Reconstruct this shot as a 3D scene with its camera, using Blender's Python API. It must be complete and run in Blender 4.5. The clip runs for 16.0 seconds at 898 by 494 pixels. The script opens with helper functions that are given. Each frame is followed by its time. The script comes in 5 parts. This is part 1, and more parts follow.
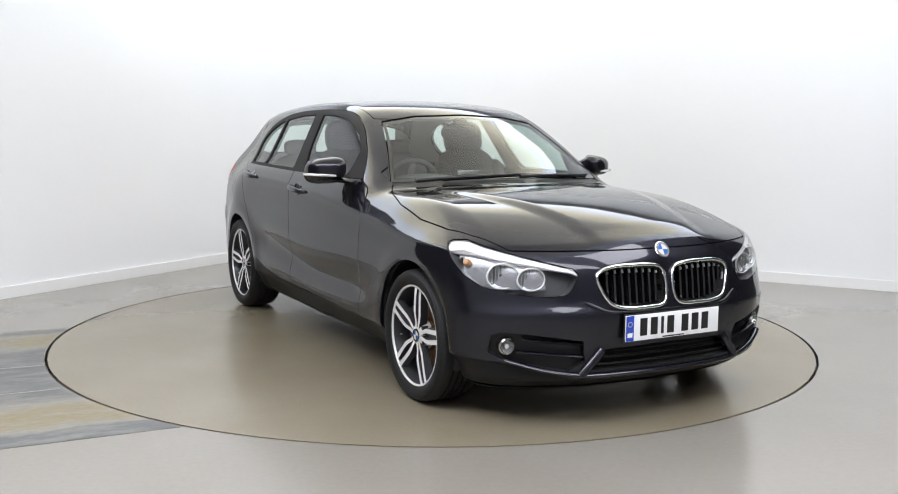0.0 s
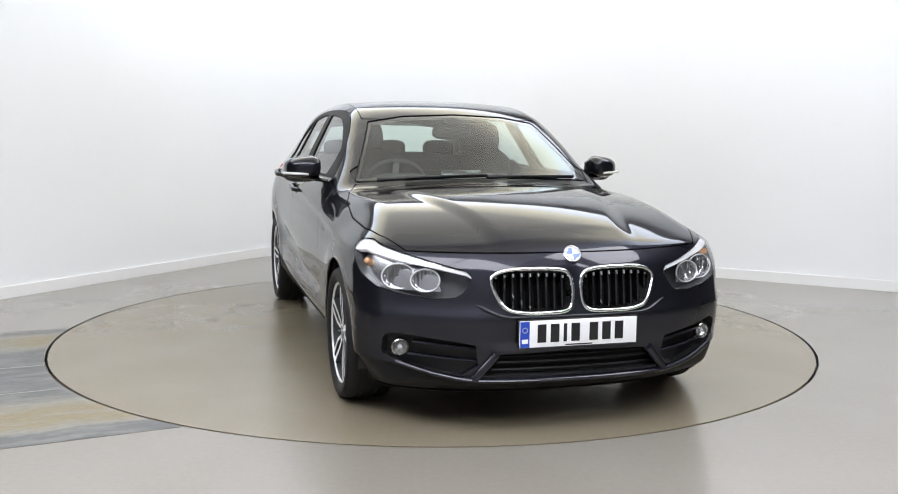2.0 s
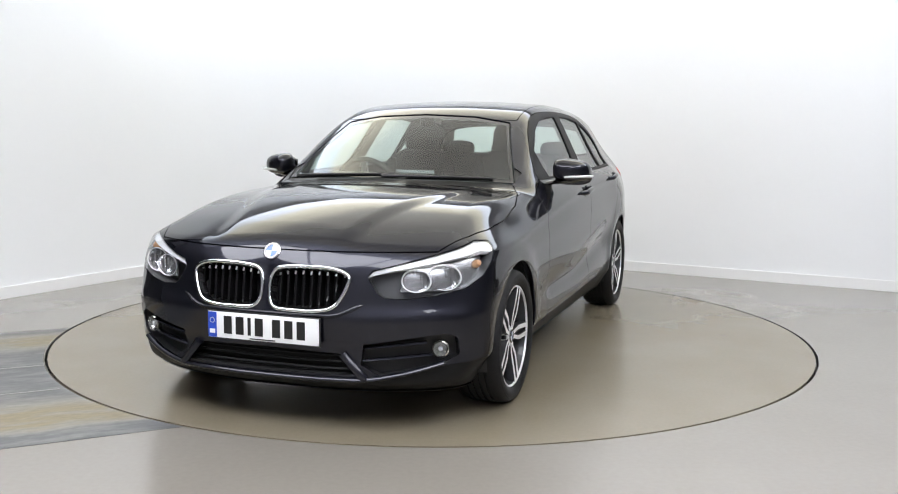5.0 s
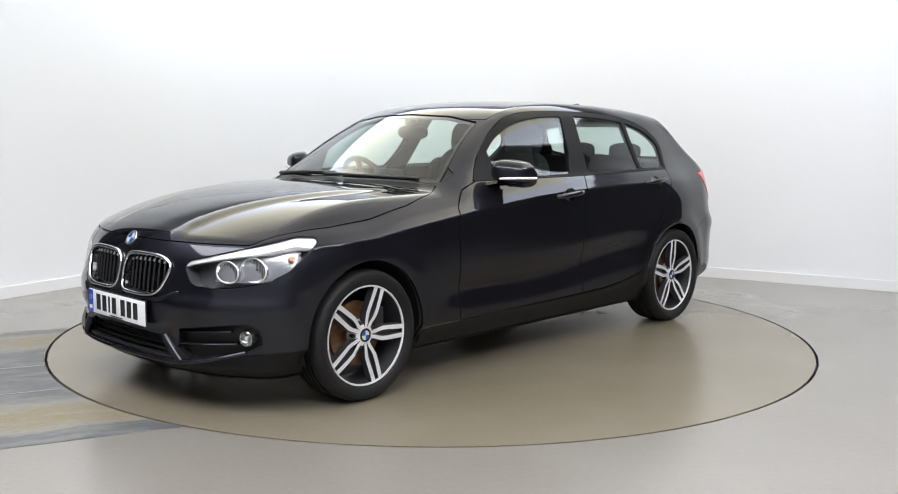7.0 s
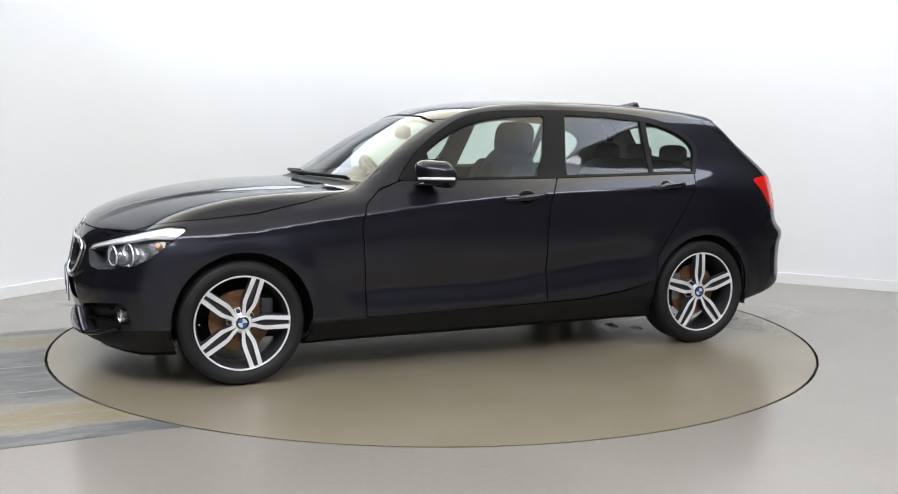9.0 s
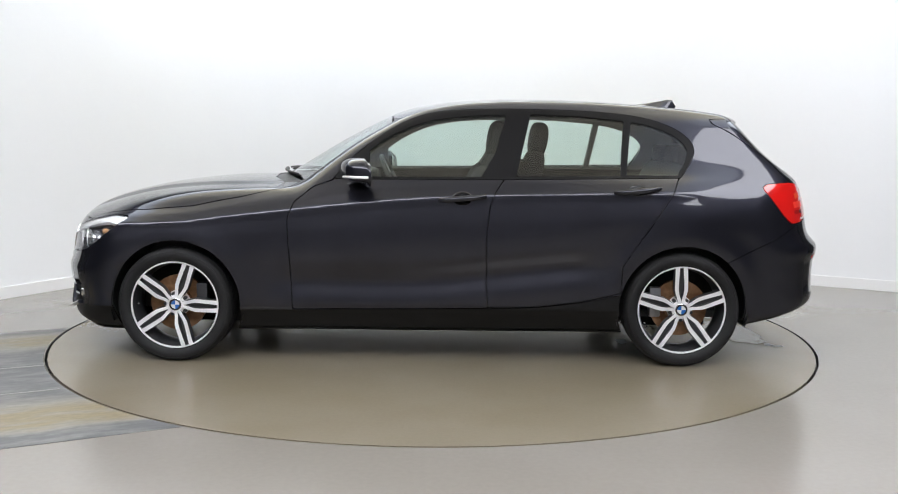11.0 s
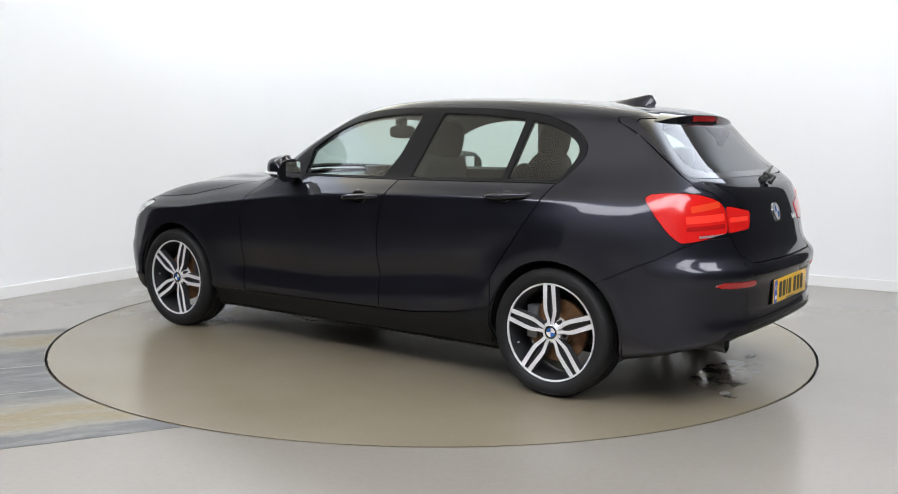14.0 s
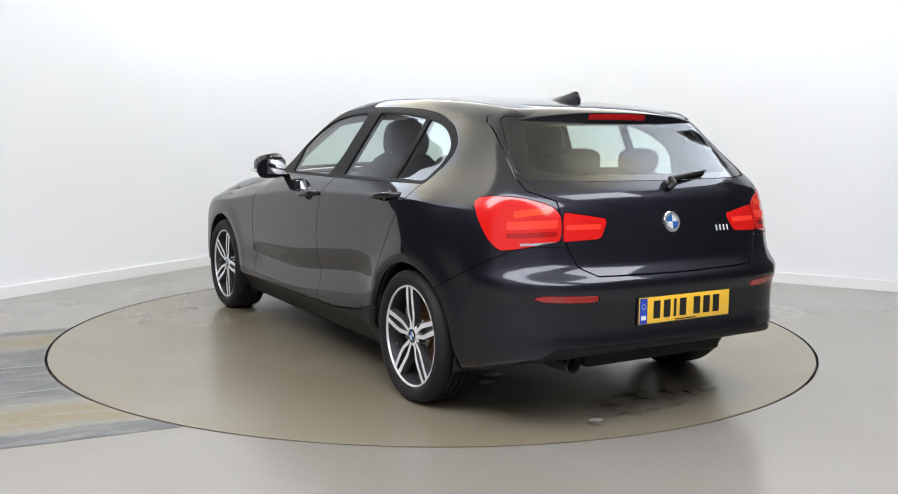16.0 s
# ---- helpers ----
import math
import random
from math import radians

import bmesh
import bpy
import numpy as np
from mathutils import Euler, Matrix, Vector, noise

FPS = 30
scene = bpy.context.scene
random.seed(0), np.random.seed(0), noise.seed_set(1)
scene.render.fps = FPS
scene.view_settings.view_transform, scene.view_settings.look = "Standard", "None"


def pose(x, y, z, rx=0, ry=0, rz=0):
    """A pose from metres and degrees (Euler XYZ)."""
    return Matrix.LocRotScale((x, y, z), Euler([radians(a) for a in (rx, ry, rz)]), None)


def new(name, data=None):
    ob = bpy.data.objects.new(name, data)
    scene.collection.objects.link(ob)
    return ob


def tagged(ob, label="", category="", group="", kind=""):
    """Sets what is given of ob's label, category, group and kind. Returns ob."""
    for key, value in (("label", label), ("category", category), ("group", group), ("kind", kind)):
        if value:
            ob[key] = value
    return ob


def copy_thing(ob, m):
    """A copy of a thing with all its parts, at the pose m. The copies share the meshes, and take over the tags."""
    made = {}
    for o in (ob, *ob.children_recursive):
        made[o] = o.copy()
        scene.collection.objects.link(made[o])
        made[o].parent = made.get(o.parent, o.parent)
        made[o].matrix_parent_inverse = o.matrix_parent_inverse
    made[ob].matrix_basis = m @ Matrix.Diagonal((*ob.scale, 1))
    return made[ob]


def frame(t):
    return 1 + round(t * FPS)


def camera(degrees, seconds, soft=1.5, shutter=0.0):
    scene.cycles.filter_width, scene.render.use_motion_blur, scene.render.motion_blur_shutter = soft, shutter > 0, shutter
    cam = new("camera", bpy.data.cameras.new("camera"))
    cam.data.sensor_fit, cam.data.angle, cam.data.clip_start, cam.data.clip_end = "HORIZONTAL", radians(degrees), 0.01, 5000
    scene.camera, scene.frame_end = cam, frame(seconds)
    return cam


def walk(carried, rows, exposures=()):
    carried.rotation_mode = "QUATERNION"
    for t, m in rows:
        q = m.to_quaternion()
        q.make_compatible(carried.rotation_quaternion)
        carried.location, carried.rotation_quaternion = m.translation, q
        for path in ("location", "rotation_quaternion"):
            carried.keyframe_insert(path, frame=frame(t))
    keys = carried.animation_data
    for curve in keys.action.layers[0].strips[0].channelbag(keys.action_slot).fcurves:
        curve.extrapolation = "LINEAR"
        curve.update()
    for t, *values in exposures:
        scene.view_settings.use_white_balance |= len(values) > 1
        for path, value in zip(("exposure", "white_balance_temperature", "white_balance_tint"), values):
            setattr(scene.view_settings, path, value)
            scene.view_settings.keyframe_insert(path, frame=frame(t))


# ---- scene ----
# A black hatchback on a turntable in a white photo studio. The car's own axes: x ahead, y to its left, z up.

# ---- camera and motion data ----
cam = camera(50.0, 16.0, soft=1.05)
CAM_POSE = pose(0.0, -5.925, 1.2506, 90 - 7.027, -0.518, -0.792)
walk(cam, [(0.0, CAM_POSE), (16.0, CAM_POSE)], exposures=[(0.0, 0.0, 6500, 10), (16.0, 0.0, 6500, 10)])

TURN = [(0.0, -62.06), (0.5, -62.80), (1.0, -65.17), (1.5, -69.2), (2.0, -74.7), (2.5, -80.6), (3.0, -86.6),
        (3.5, -92.55), (4.0, -98.5), (4.5, -104.45), (7.0, -134.3), (7.5, -140.2), (8.0, -146.1), (8.5, -152.0),
        (9.0, -158.0), (11.5, -187.3), (12.0, -193.2), (12.5, -198.95), (13.0, -204.75), (13.5, -210.55),
        (14.0, -216.4), (14.5, -222.25), (15.0, -228.15), (15.5, -234.0), (16.0, -240.0)]
CAR_OFF = (0.0133, 0.0357)
DISC_R = 2.2475

# ---- light ----
world = bpy.data.worlds.new("studio_world")
world.use_nodes = True
world.node_tree.nodes["Background"].inputs[0].default_value = (0.02, 0.02, 0.022, 1)
world.node_tree.nodes["Background"].inputs[1].default_value = 1.0
scene.world = world
GLOW, PANEL_GLOW = 1.29, 8.4
COOL = (0.925, 0.94, 1.0)
SOFT = (0.98, 0.96, 0.88)
YELLOW = (1.0, 0.955, 0.77)
BLUE_WHITE = (0.80, 0.875, 1.0)
BOX_Z, BOX_HALF = 2.95, 2.72


# ---- materials ----
def material(name, color, rough=0.5, metal=0.0, coat=0.0, coat_rough=0.03, coat_ior=1.5, spec=0.5, grain=0.0, grain_size=60.0, bump=0.0,
             bump_size=200.0, color2=None, patch_size=2.0):
    """A principled surface with fine grain, broad patches and relief."""
    m = bpy.data.materials.new(name)
    m.use_nodes = True
    nt = m.node_tree
    b = nt.nodes["Principled BSDF"]
    b.inputs["Base Color"].default_value = (*color, 1)
    b.inputs["Roughness"].default_value = rough
    b.inputs["Metallic"].default_value = metal
    b.inputs["Coat Weight"].default_value = coat
    b.inputs["Coat Roughness"].default_value = coat_rough
    b.inputs["Coat IOR"].default_value = coat_ior
    b.inputs["Specular IOR Level"].default_value = spec
    if grain or bump or color2:
        tc = nt.nodes.new("ShaderNodeTexCoord")
    if grain or color2:
        n1 = nt.nodes.new("ShaderNodeTexNoise")
        n1.inputs["Scale"].default_value, n1.inputs["Detail"].default_value = patch_size, 6
        n2 = nt.nodes.new("ShaderNodeTexNoise")
        n2.inputs["Scale"].default_value, n2.inputs["Detail"].default_value = grain_size, 4
        for n in (n1, n2):
            nt.links.new(tc.outputs["Object"], n.inputs["Vector"])
        ramp = nt.nodes.new("ShaderNodeMapRange")
        ramp.inputs[1].default_value, ramp.inputs[2].default_value = 0.38, 0.62
        nt.links.new(n1.outputs[0], ramp.inputs[0])
        mix = nt.nodes.new("ShaderNodeMix")
        mix.data_type = "RGBA"
        c2 = color2 or tuple(min(1, c * (1 + grain)) for c in color)
        mix.inputs[6].default_value, mix.inputs[7].default_value = (*color, 1), (*c2, 1)
        nt.links.new(ramp.outputs[0], mix.inputs[0])
        mix2 = nt.nodes.new("ShaderNodeMix")
        mix2.data_type, mix2.blend_type = "RGBA", "OVERLAY"
        mix2.inputs[0].default_value = max(grain, 0.05)
        nt.links.new(mix.outputs[2], mix2.inputs[6])
        nt.links.new(n2.outputs[0], mix2.inputs[7])
        nt.links.new(mix2.outputs[2], b.inputs["Base Color"])
        r2 = nt.nodes.new("ShaderNodeMapRange")
        r2.inputs[3].default_value, r2.inputs[4].default_value = max(0.02, rough - 0.06), rough + 0.06
        nt.links.new(n1.outputs[0], r2.inputs[0])
        nt.links.new(r2.outputs[0], b.inputs["Roughness"])
    if bump:
        n3 = nt.nodes.new("ShaderNodeTexNoise")
        n3.inputs["Scale"].default_value, n3.inputs["Detail"].default_value = bump_size, 3
        nt.links.new(tc.outputs["Object"], n3.inputs["Vector"])
        bp = nt.nodes.new("ShaderNodeBump")
        bp.inputs["Strength"].default_value, bp.inputs["Distance"].default_value = bump, 0.002
        nt.links.new(n3.outputs[0], bp.inputs["Height"])
        nt.links.new(bp.outputs[0], b.inputs["Normal"])
    return m


def glass(name, tint, ior=1.5):
    """A thin clear pane: what lies behind shows through, tinted, under a mirror gloss."""
    m = bpy.data.materials.new(name)
    m.use_nodes = True
    nt = m.node_tree
    nt.nodes.remove(nt.nodes["Principled BSDF"])
    tr = nt.nodes.new("ShaderNodeBsdfTransparent")
    tr.inputs[0].default_value = (*tint, 1)
    gl = nt.nodes.new("ShaderNodeBsdfGlossy")
    gl.inputs["Roughness"].default_value = 0.01
    lw = nt.nodes.new("ShaderNodeLayerWeight")
    lw.inputs[0].default_value = 0.5
    pw = nt.nodes.new("ShaderNodeMath")
    pw.operation = "POWER"
    pw.inputs[1].default_value = 4.5
    ma = nt.nodes.new("ShaderNodeMath")
    ma.operation = "MULTIPLY_ADD"
    r0 = 2 * ((ior - 1) / (ior + 1)) ** 2
    ma.inputs[1].default_value, ma.inputs[2].default_value = 1 - r0, r0
    mx = nt.nodes.new("ShaderNodeMixShader")
    nt.links.new(lw.outputs["Facing"], pw.inputs[0])
    nt.links.new(pw.outputs[0], ma.inputs[0])
    nt.links.new(ma.outputs[0], mx.inputs[0])
    nt.links.new(tr.outputs[0], mx.inputs[1])
    nt.links.new(gl.outputs[0], mx.inputs[2])
    nt.links.new(mx.outputs[0], nt.nodes["Material Output"].inputs[0])
    return m


def glowing(name, color, strength):
    """An evenly lit diffuser."""
    m = bpy.data.materials.new(name)
    m.use_nodes = True
    b = m.node_tree.nodes["Principled BSDF"]
    b.inputs["Base Color"].default_value = (0.8, 0.8, 0.8, 1)
    b.inputs["Emission Color"].default_value = (*color, 1)
    b.inputs["Emission Strength"].default_value = strength
    return m


def light_box(name, stops):
    """A square fabric diffuser lit by strips behind its edges: (place from middle to edge, strength, colour)."""
    m = bpy.data.materials.new(name)
    m.use_nodes = True
    nt = m.node_tree
    b = nt.nodes["Principled BSDF"]
    b.inputs["Base Color"].default_value = (0.8, 0.8, 0.8, 1)
    tc = nt.nodes.new("ShaderNodeTexCoord")
    sep = nt.nodes.new("ShaderNodeSeparateXYZ")
    nt.links.new(tc.outputs["Object"], sep.inputs[0])
    far = nt.nodes.new("ShaderNodeMath")
    far.operation = "SMOOTH_MAX"
    far.inputs[2].default_value = 0.5
    for k in (0, 1):
        ab = nt.nodes.new("ShaderNodeMath")
        ab.operation = "ABSOLUTE"
        nt.links.new(sep.outputs[k], ab.inputs[0])
        nt.links.new(ab.outputs[0], far.inputs[k])
    mr = nt.nodes.new("ShaderNodeMapRange")
    mr.inputs[2].default_value = BOX_HALF
    nt.links.new(far.outputs[0], mr.inputs[0])
    ramp = nt.nodes.new("ShaderNodeValToRGB")
    ramp.color_ramp.interpolation = "EASE"
    top = max(st for p, st, c in stops)
    while len(ramp.color_ramp.elements) < len(stops):
        ramp.color_ramp.elements.new(0.5)
    for e, (p, st, c) in zip(ramp.color_ramp.elements, stops):
        e.position, e.color = p, (*[v * st / top for v in c], 1)
    nt.links.new(mr.outputs[0], ramp.inputs[0])
    nt.links.new(ramp.outputs[0], b.inputs["Emission Color"])
    # the half over the open side is turned down
    run = nt.nodes.new("ShaderNodeMath")
    run.operation = "MULTIPLY_ADD"
    run.inputs[1].default_value = -0.35
    for k in (0, 1):
        nt.links.new(sep.outputs[k], run.inputs[2 * k])
    dim = nt.nodes.new("ShaderNodeMapRange")
    dim.interpolation_type = "SMOOTHSTEP"
    dim.inputs[1].default_value, dim.inputs[2].default_value = -1.4, 0.0
    dim.inputs[3].default_value, dim.inputs[4].default_value = 0.2 * top, top
    nt.links.new(run.outputs[0], dim.inputs[0])
    nt.links.new(dim.outputs[0], b.inputs["Emission Strength"])
    return m


PAINT = material("black_metallic_paint", (0.0215, 0.0222, 0.0305), 0.36, 0.80, coat=1.0, coat_rough=0.045, coat_ior=1.47, spec=0.1, grain=0.12, grain_size=900, patch_size=3)
PAINT.node_tree.nodes["Principled BSDF"].inputs["Specular Tint"].default_value = (0.12, 0.12, 0.15, 1)
# black plastic; on the sills its depth stands in for shade
CHIN_BLACK = material("black_plastic_and_sill_shade", (0.006, 0.006, 0.0065), 0.5, spec=0.25, grain=0.1)
TRIM = material("black_trim_plastic", (0.012, 0.012, 0.013), 0.45, grain=0.1, bump=0.15, bump_size=500)
GLOSS_BLACK = material("gloss_black", (0.008, 0.008, 0.009), 0.12, coat=0.5)
RUBBER = material("tyre_rubber", (0.0095, 0.0095, 0.010), 0.62, spec=0.3, grain=0.25, grain_size=90, bump=0.25, bump_size=260)
ALLOY = material("machined_alloy", (0.80, 0.80, 0.81), 0.36, 0.35, grain=0.08, grain_size=300)
ALLOY_DARK = material("grey_painted_alloy", (0.040, 0.041, 0.044), 0.4, 0.3, coat=0.3, grain=0.1)
CHROME = material("chrome", (0.86, 0.87, 0.88), 0.06, 1.0)
EMBLEM_GREY = material("grey_emblem_ring", (0.22, 0.22, 0.23), 0.3, 0.6, coat=0.5)
LAMP_GREY = material("lamp_housing_grey", (0.13, 0.132, 0.136), 0.35, 0.4)
REFLECTOR = material("aluminised_reflector", (0.92, 0.92, 0.93), 0.13, 0.92, coat=0.4)
BEZEL = material("brushed_lamp_bezel", (0.46, 0.46, 0.47), 0.25, 0.85, coat=0.4, grain=0.1)
FOG_GREY = material("dulled_fog_lamp_chrome", (0.50, 0.49, 0.46), 0.22, 0.9, coat=0.3)
SILVER = material("silvered_reflector", (0.85, 0.86, 0.87), 0.18, 0.12, coat=0.6)
FRAME_BLACK = material("matt_black_window_surround", (0.010, 0.010, 0.011), 0.5, spec=0.12, grain=0.1, bump=0.1, bump_size=500)
SATIN = material("satin_silver", (0.55, 0.56, 0.57), 0.3, 0.8)
RUST = material("rusty_brake_iron", (0.16, 0.075, 0.03), 0.6, 0.3, color2=(0.26, 0.14, 0.07), grain=0.3, patch_size=14, bump=0.2)
DARK = material("dark_cavity", (0.006, 0.006, 0.006), 0.8)
CLOTH = material("black_seat_cloth", (0.030, 0.031, 0.034), 0.85, grain=0.06, grain_size=9, patch_size=5)
DASH = material("soft_black_plastic", (0.036, 0.037, 0.038), 0.55, grain=0.1, bump=0.2, bump_size=600)
LINER = material("grey_headliner", (0.30, 0.30, 0.29), 0.9, grain=0.1, grain_size=300, bump=0.2, bump_size=500)
GLASS = glass("tinted_glass", (0.80, 0.90, 0.865))
LENS = glass("clear_lens", (0.93, 0.94, 0.95), 1.35)
REDLENS = material("red_lens", (0.62, 0.010, 0.008), 0.14, coat=0.6)
AMBERRED = material("orange_red_lens", (0.70, 0.055, 0.016), 0.14, coat=0.6)
REDDEEP = material("deep_red_lens", (0.36, 0.006, 0.006), 0.12, coat=0.6)
REDLIGHT = material("bright_red_lens", (0.90, 0.045, 0.025), 0.15, coat=0.6)
AMBER = material("amber_bulb", (0.6, 0.33, 0.17), 0.25, coat=0.6)
WHITE_LENS = material("white_light_guide", (0.82, 0.83, 0.84), 0.2, coat=0.7)
BLUE = material("blue_enamel", (0.02, 0.11, 0.36), 0.25, coat=0.6)
WHITE_ENAMEL = material("white_enamel", (0.62, 0.62, 0.63), 0.25, coat=0.6)
PLATE_WHITE = material("white_plate", (0.88, 0.885, 0.89), 0.35, coat=0.3, grain=0.03)
PLATE_YELLOW = material("yellow_plate", (0.88, 0.53, 0.045), 0.35, coat=0.3, grain=0.03)
PLATE_INK = material("black_plate_ink", (0.012, 0.012, 0.012), 0.4)
PLATE_BLUE = material("blue_plate_band", (0.02, 0.07, 0.48), 0.35, coat=0.3)
WALL = material("white_painted_wall", (0.85, 0.86, 0.885), 0.7, grain=0.02, grain_size=30, patch_size=0.7, bump=0.05, bump_size=60)
SKIRT = material("white_gloss_skirting", (0.85, 0.85, 0.86), 0.4, grain=0.02)
FLOOR = material("grey_painted_concrete", (0.215, 0.198, 0.172), 0.22, coat=0.2, coat_rough=0.14, color2=(0.238, 0.222, 0.198), grain=0.06, grain_size=40, patch_size=0.5, bump=0.05, bump_size=90)
DISC = material("warm_grey_turntable_paint", (0.192, 0.164, 0.116), 0.24, spec=0.8, color2=(0.205, 0.178, 0.132), grain=0.06, grain_size=55, patch_size=1.2, bump=0.03, bump_size=90)
GAP = material("black_gap", (0.008, 0.008, 0.008), 0.7)
def floor_repair(name, across, span):
    """A worn repair: tan filler on both sides of mottled grey screed, streaked along its run."""
    m = material(name, (0.15, 0.155, 0.16), 0.42, spec=0.35, bump=0.15, bump_size=60)
    nt = m.node_tree
    b = nt.nodes["Principled BSDF"]
    tc = nt.nodes.new("ShaderNodeTexCoord")
    mp = nt.nodes.new("ShaderNodeMapping")
    mp.inputs["Rotation"].default_value = (0, 0, -math.atan2(0.4226, 0.9063))
    nt.links.new(tc.outputs["Object"], mp.inputs["Vector"])

    def streaks(su, sv, scale, detail):
        st = nt.nodes.new("ShaderNodeMapping")
        st.inputs["Scale"].default_value = (su, sv, 1)
        nt.links.new(mp.outputs[0], st.inputs["Vector"])
        n = nt.nodes.new("ShaderNodeTexNoise")
        n.inputs["Scale"].default_value, n.inputs["Detail"].default_value = scale, detail
        nt.links.new(st.outputs[0], n.inputs["Vector"])
        return n.outputs[0]

    def math_node(op, x, y, z=None):
        n = nt.nodes.new("ShaderNodeMath")
        n.operation = op
        for i, v in enumerate((x, y, z)):
            if v is None:
                continue
            if isinstance(v, (int, float)):
                n.inputs[i].default_value = v
            else:
                nt.links.new(v, n.inputs[i])
        return n.outputs[0]

    sep = nt.nodes.new("ShaderNodeSeparateXYZ")
    nt.links.new(mp.outputs[0], sep.inputs[0])
    wander = math_node("MULTIPLY_ADD", streaks(1, 2.2, 2.6, 5), 0.20, -0.10)
    v = math_node("ADD", sep.outputs[1], wander)
    v = math_node("DIVIDE", math_node("SUBTRACT", v, across), span)
    ramp = nt.nodes.new("ShaderNodeValToRGB")
    grey, pale, tan = (0.105, 0.107, 0.110), (0.225, 0.215, 0.19), (0.215, 0.178, 0.108)
    stops = ((0.0, grey), (0.06, grey), (0.085, pale), (0.12, tan), (0.21, tan), (0.265, pale), (0.31, grey), (0.74, grey), (0.785, pale), (0.82, tan), (0.90, tan), (0.94, pale), (0.965, grey), (1.0, grey))
    while len(ramp.color_ramp.elements) < len(stops):
        ramp.color_ramp.elements.new(0.5)
    for e, (p, c) in zip(ramp.color_ramp.elements, stops):
        e.position, e.color = p, (*c, 1)
    nt.links.new(v, ramp.inputs[0])
    worn = nt.nodes.new("ShaderNodeMapRange")
    worn.inputs[1].default_value, worn.inputs[2].default_value = 0.47, 0.62
    worn.inputs[4].default_value = 0.5
    nt.links.new(streaks(1, 3.4, 3.4, 8), worn.inputs[0])
    mix = nt.nodes.new("ShaderNodeMix")
    mix.data_type = "RGBA"
    mix.inputs[7].default_value = (0.225, 0.222, 0.212, 1)
    nt.links.new(worn.outputs[0], mix.inputs[0])
    nt.links.new(ramp.outputs[0], mix.inputs[6])
    fine = nt.nodes.new("ShaderNodeMix")
    fine.data_type, fine.blend_type = "RGBA", "OVERLAY"
    fine.inputs[0].default_value = 0.35
    nt.links.new(mix.outputs[2], fine.inputs[6])
    nt.links.new(streaks(1, 2, 22, 5), fine.inputs[7])
    nt.links.new(fine.outputs[2], b.inputs["Base Color"])
    return m


REPAIR = floor_repair("worn_floor_repair", -1.37, 2.295)
WET = material("wet_stain", (0.12, 0.105, 0.080), 0.08, color2=(0.19, 0.17, 0.135), grain=0.3, patch_size=9)
PALE = material("pale_scrape", (0.27, 0.265, 0.25), 0.4, grain=0.2)
CEIL = material("white_ceiling", (0.8, 0.8, 0.81), 0.8, grain=0.03)
HALL_GREY = material("grey_hall_wall", (0.19, 0.19, 0.20), 0.7, grain=0.1)
# near-black in place of the missing light on walls out of view
HALL = material("shaded_hall_wall", (0.035, 0.035, 0.037), 0.7, grain=0.2)
PANEL = glowing("lamp_diffuser", COOL, PANEL_GLOW)
DIFFUSER = light_box("light_box_fabric", [(0.0, 0.8 * GLOW, SOFT), (0.42, 1.0 * GLOW, SOFT), (0.62, 2.0 * GLOW, YELLOW), (0.75, 2.5 * GLOW, YELLOW), (0.86, 3.2 * GLOW, BLUE_WHITE), (1.0, 3.7 * GLOW, BLUE_WHITE)])


# ---- mesh helpers ----
def mesh_ob(name, verts, faces, mat, parent=None, label="", normals=None, smooth=True):
    me = bpy.data.meshes.new(name)
    me.from_pydata([tuple(map(float, v)) for v in verts], [], [tuple(int(i) for i in f) for f in faces])
    me.validate()
    if smooth:
        me.polygons.foreach_set("use_smooth", [True] * len(me.polygons))
    if normals is not None:
        me.normals_split_custom_set_from_vertices([tuple(map(float, n)) for n in normals])
    for m in (mat if isinstance(mat, (list, tuple)) else [mat]):
        me.materials.append(m)
    ob = new(name, me)
    ob.parent = parent
    return tagged(ob, label) if label else ob


def part(name, bm, mat, parent=None, label="", smooth=True, m=None, angle=40):
    """One bmesh as one mesh object, with edges sharper than the angle kept crisp."""
    if m is not None:
        bmesh.ops.transform(bm, matrix=m, verts=bm.verts)
    bmesh.ops.recalc_face_normals(bm, faces=bm.faces)
    for f in bm.faces:
        f.smooth = smooth
    lim = radians(angle)
    for e in bm.edges:
        if len(e.link_faces) == 2 and e.calc_face_angle(0) > lim:
            e.smooth = False
    me = bpy.data.meshes.new(name)
    bm.to_mesh(me)
    bm.free()
    for q in (mat if isinstance(mat, (list, tuple)) else [mat]):
        me.materials.append(q)
    ob = new(name, me)
    ob.parent = parent
    return tagged(ob, label) if label else ob


def thing(name, label, category, group="", kind="", at=None):
    ob = new(name)
    ob.empty_display_size = 0.1
    if at is not None:
        ob.matrix_basis = at
    return tagged(ob, label, category, group, kind)


def box(sx, sy, sz, bevel=0.0, segments=2, m=None):
    bm = bmesh.new()
    bmesh.ops.create_cube(bm, size=1.0)
    bmesh.ops.scale(bm, vec=(sx, sy, sz), verts=bm.verts)
    if bevel:
        bmesh.ops.bevel(bm, geom=list(bm.edges), offset=bevel, segments=segments, affect="EDGES", profile=0.6)
    if m is not None:
        bmesh.ops.transform(bm, matrix=m, verts=bm.verts)
    return bm


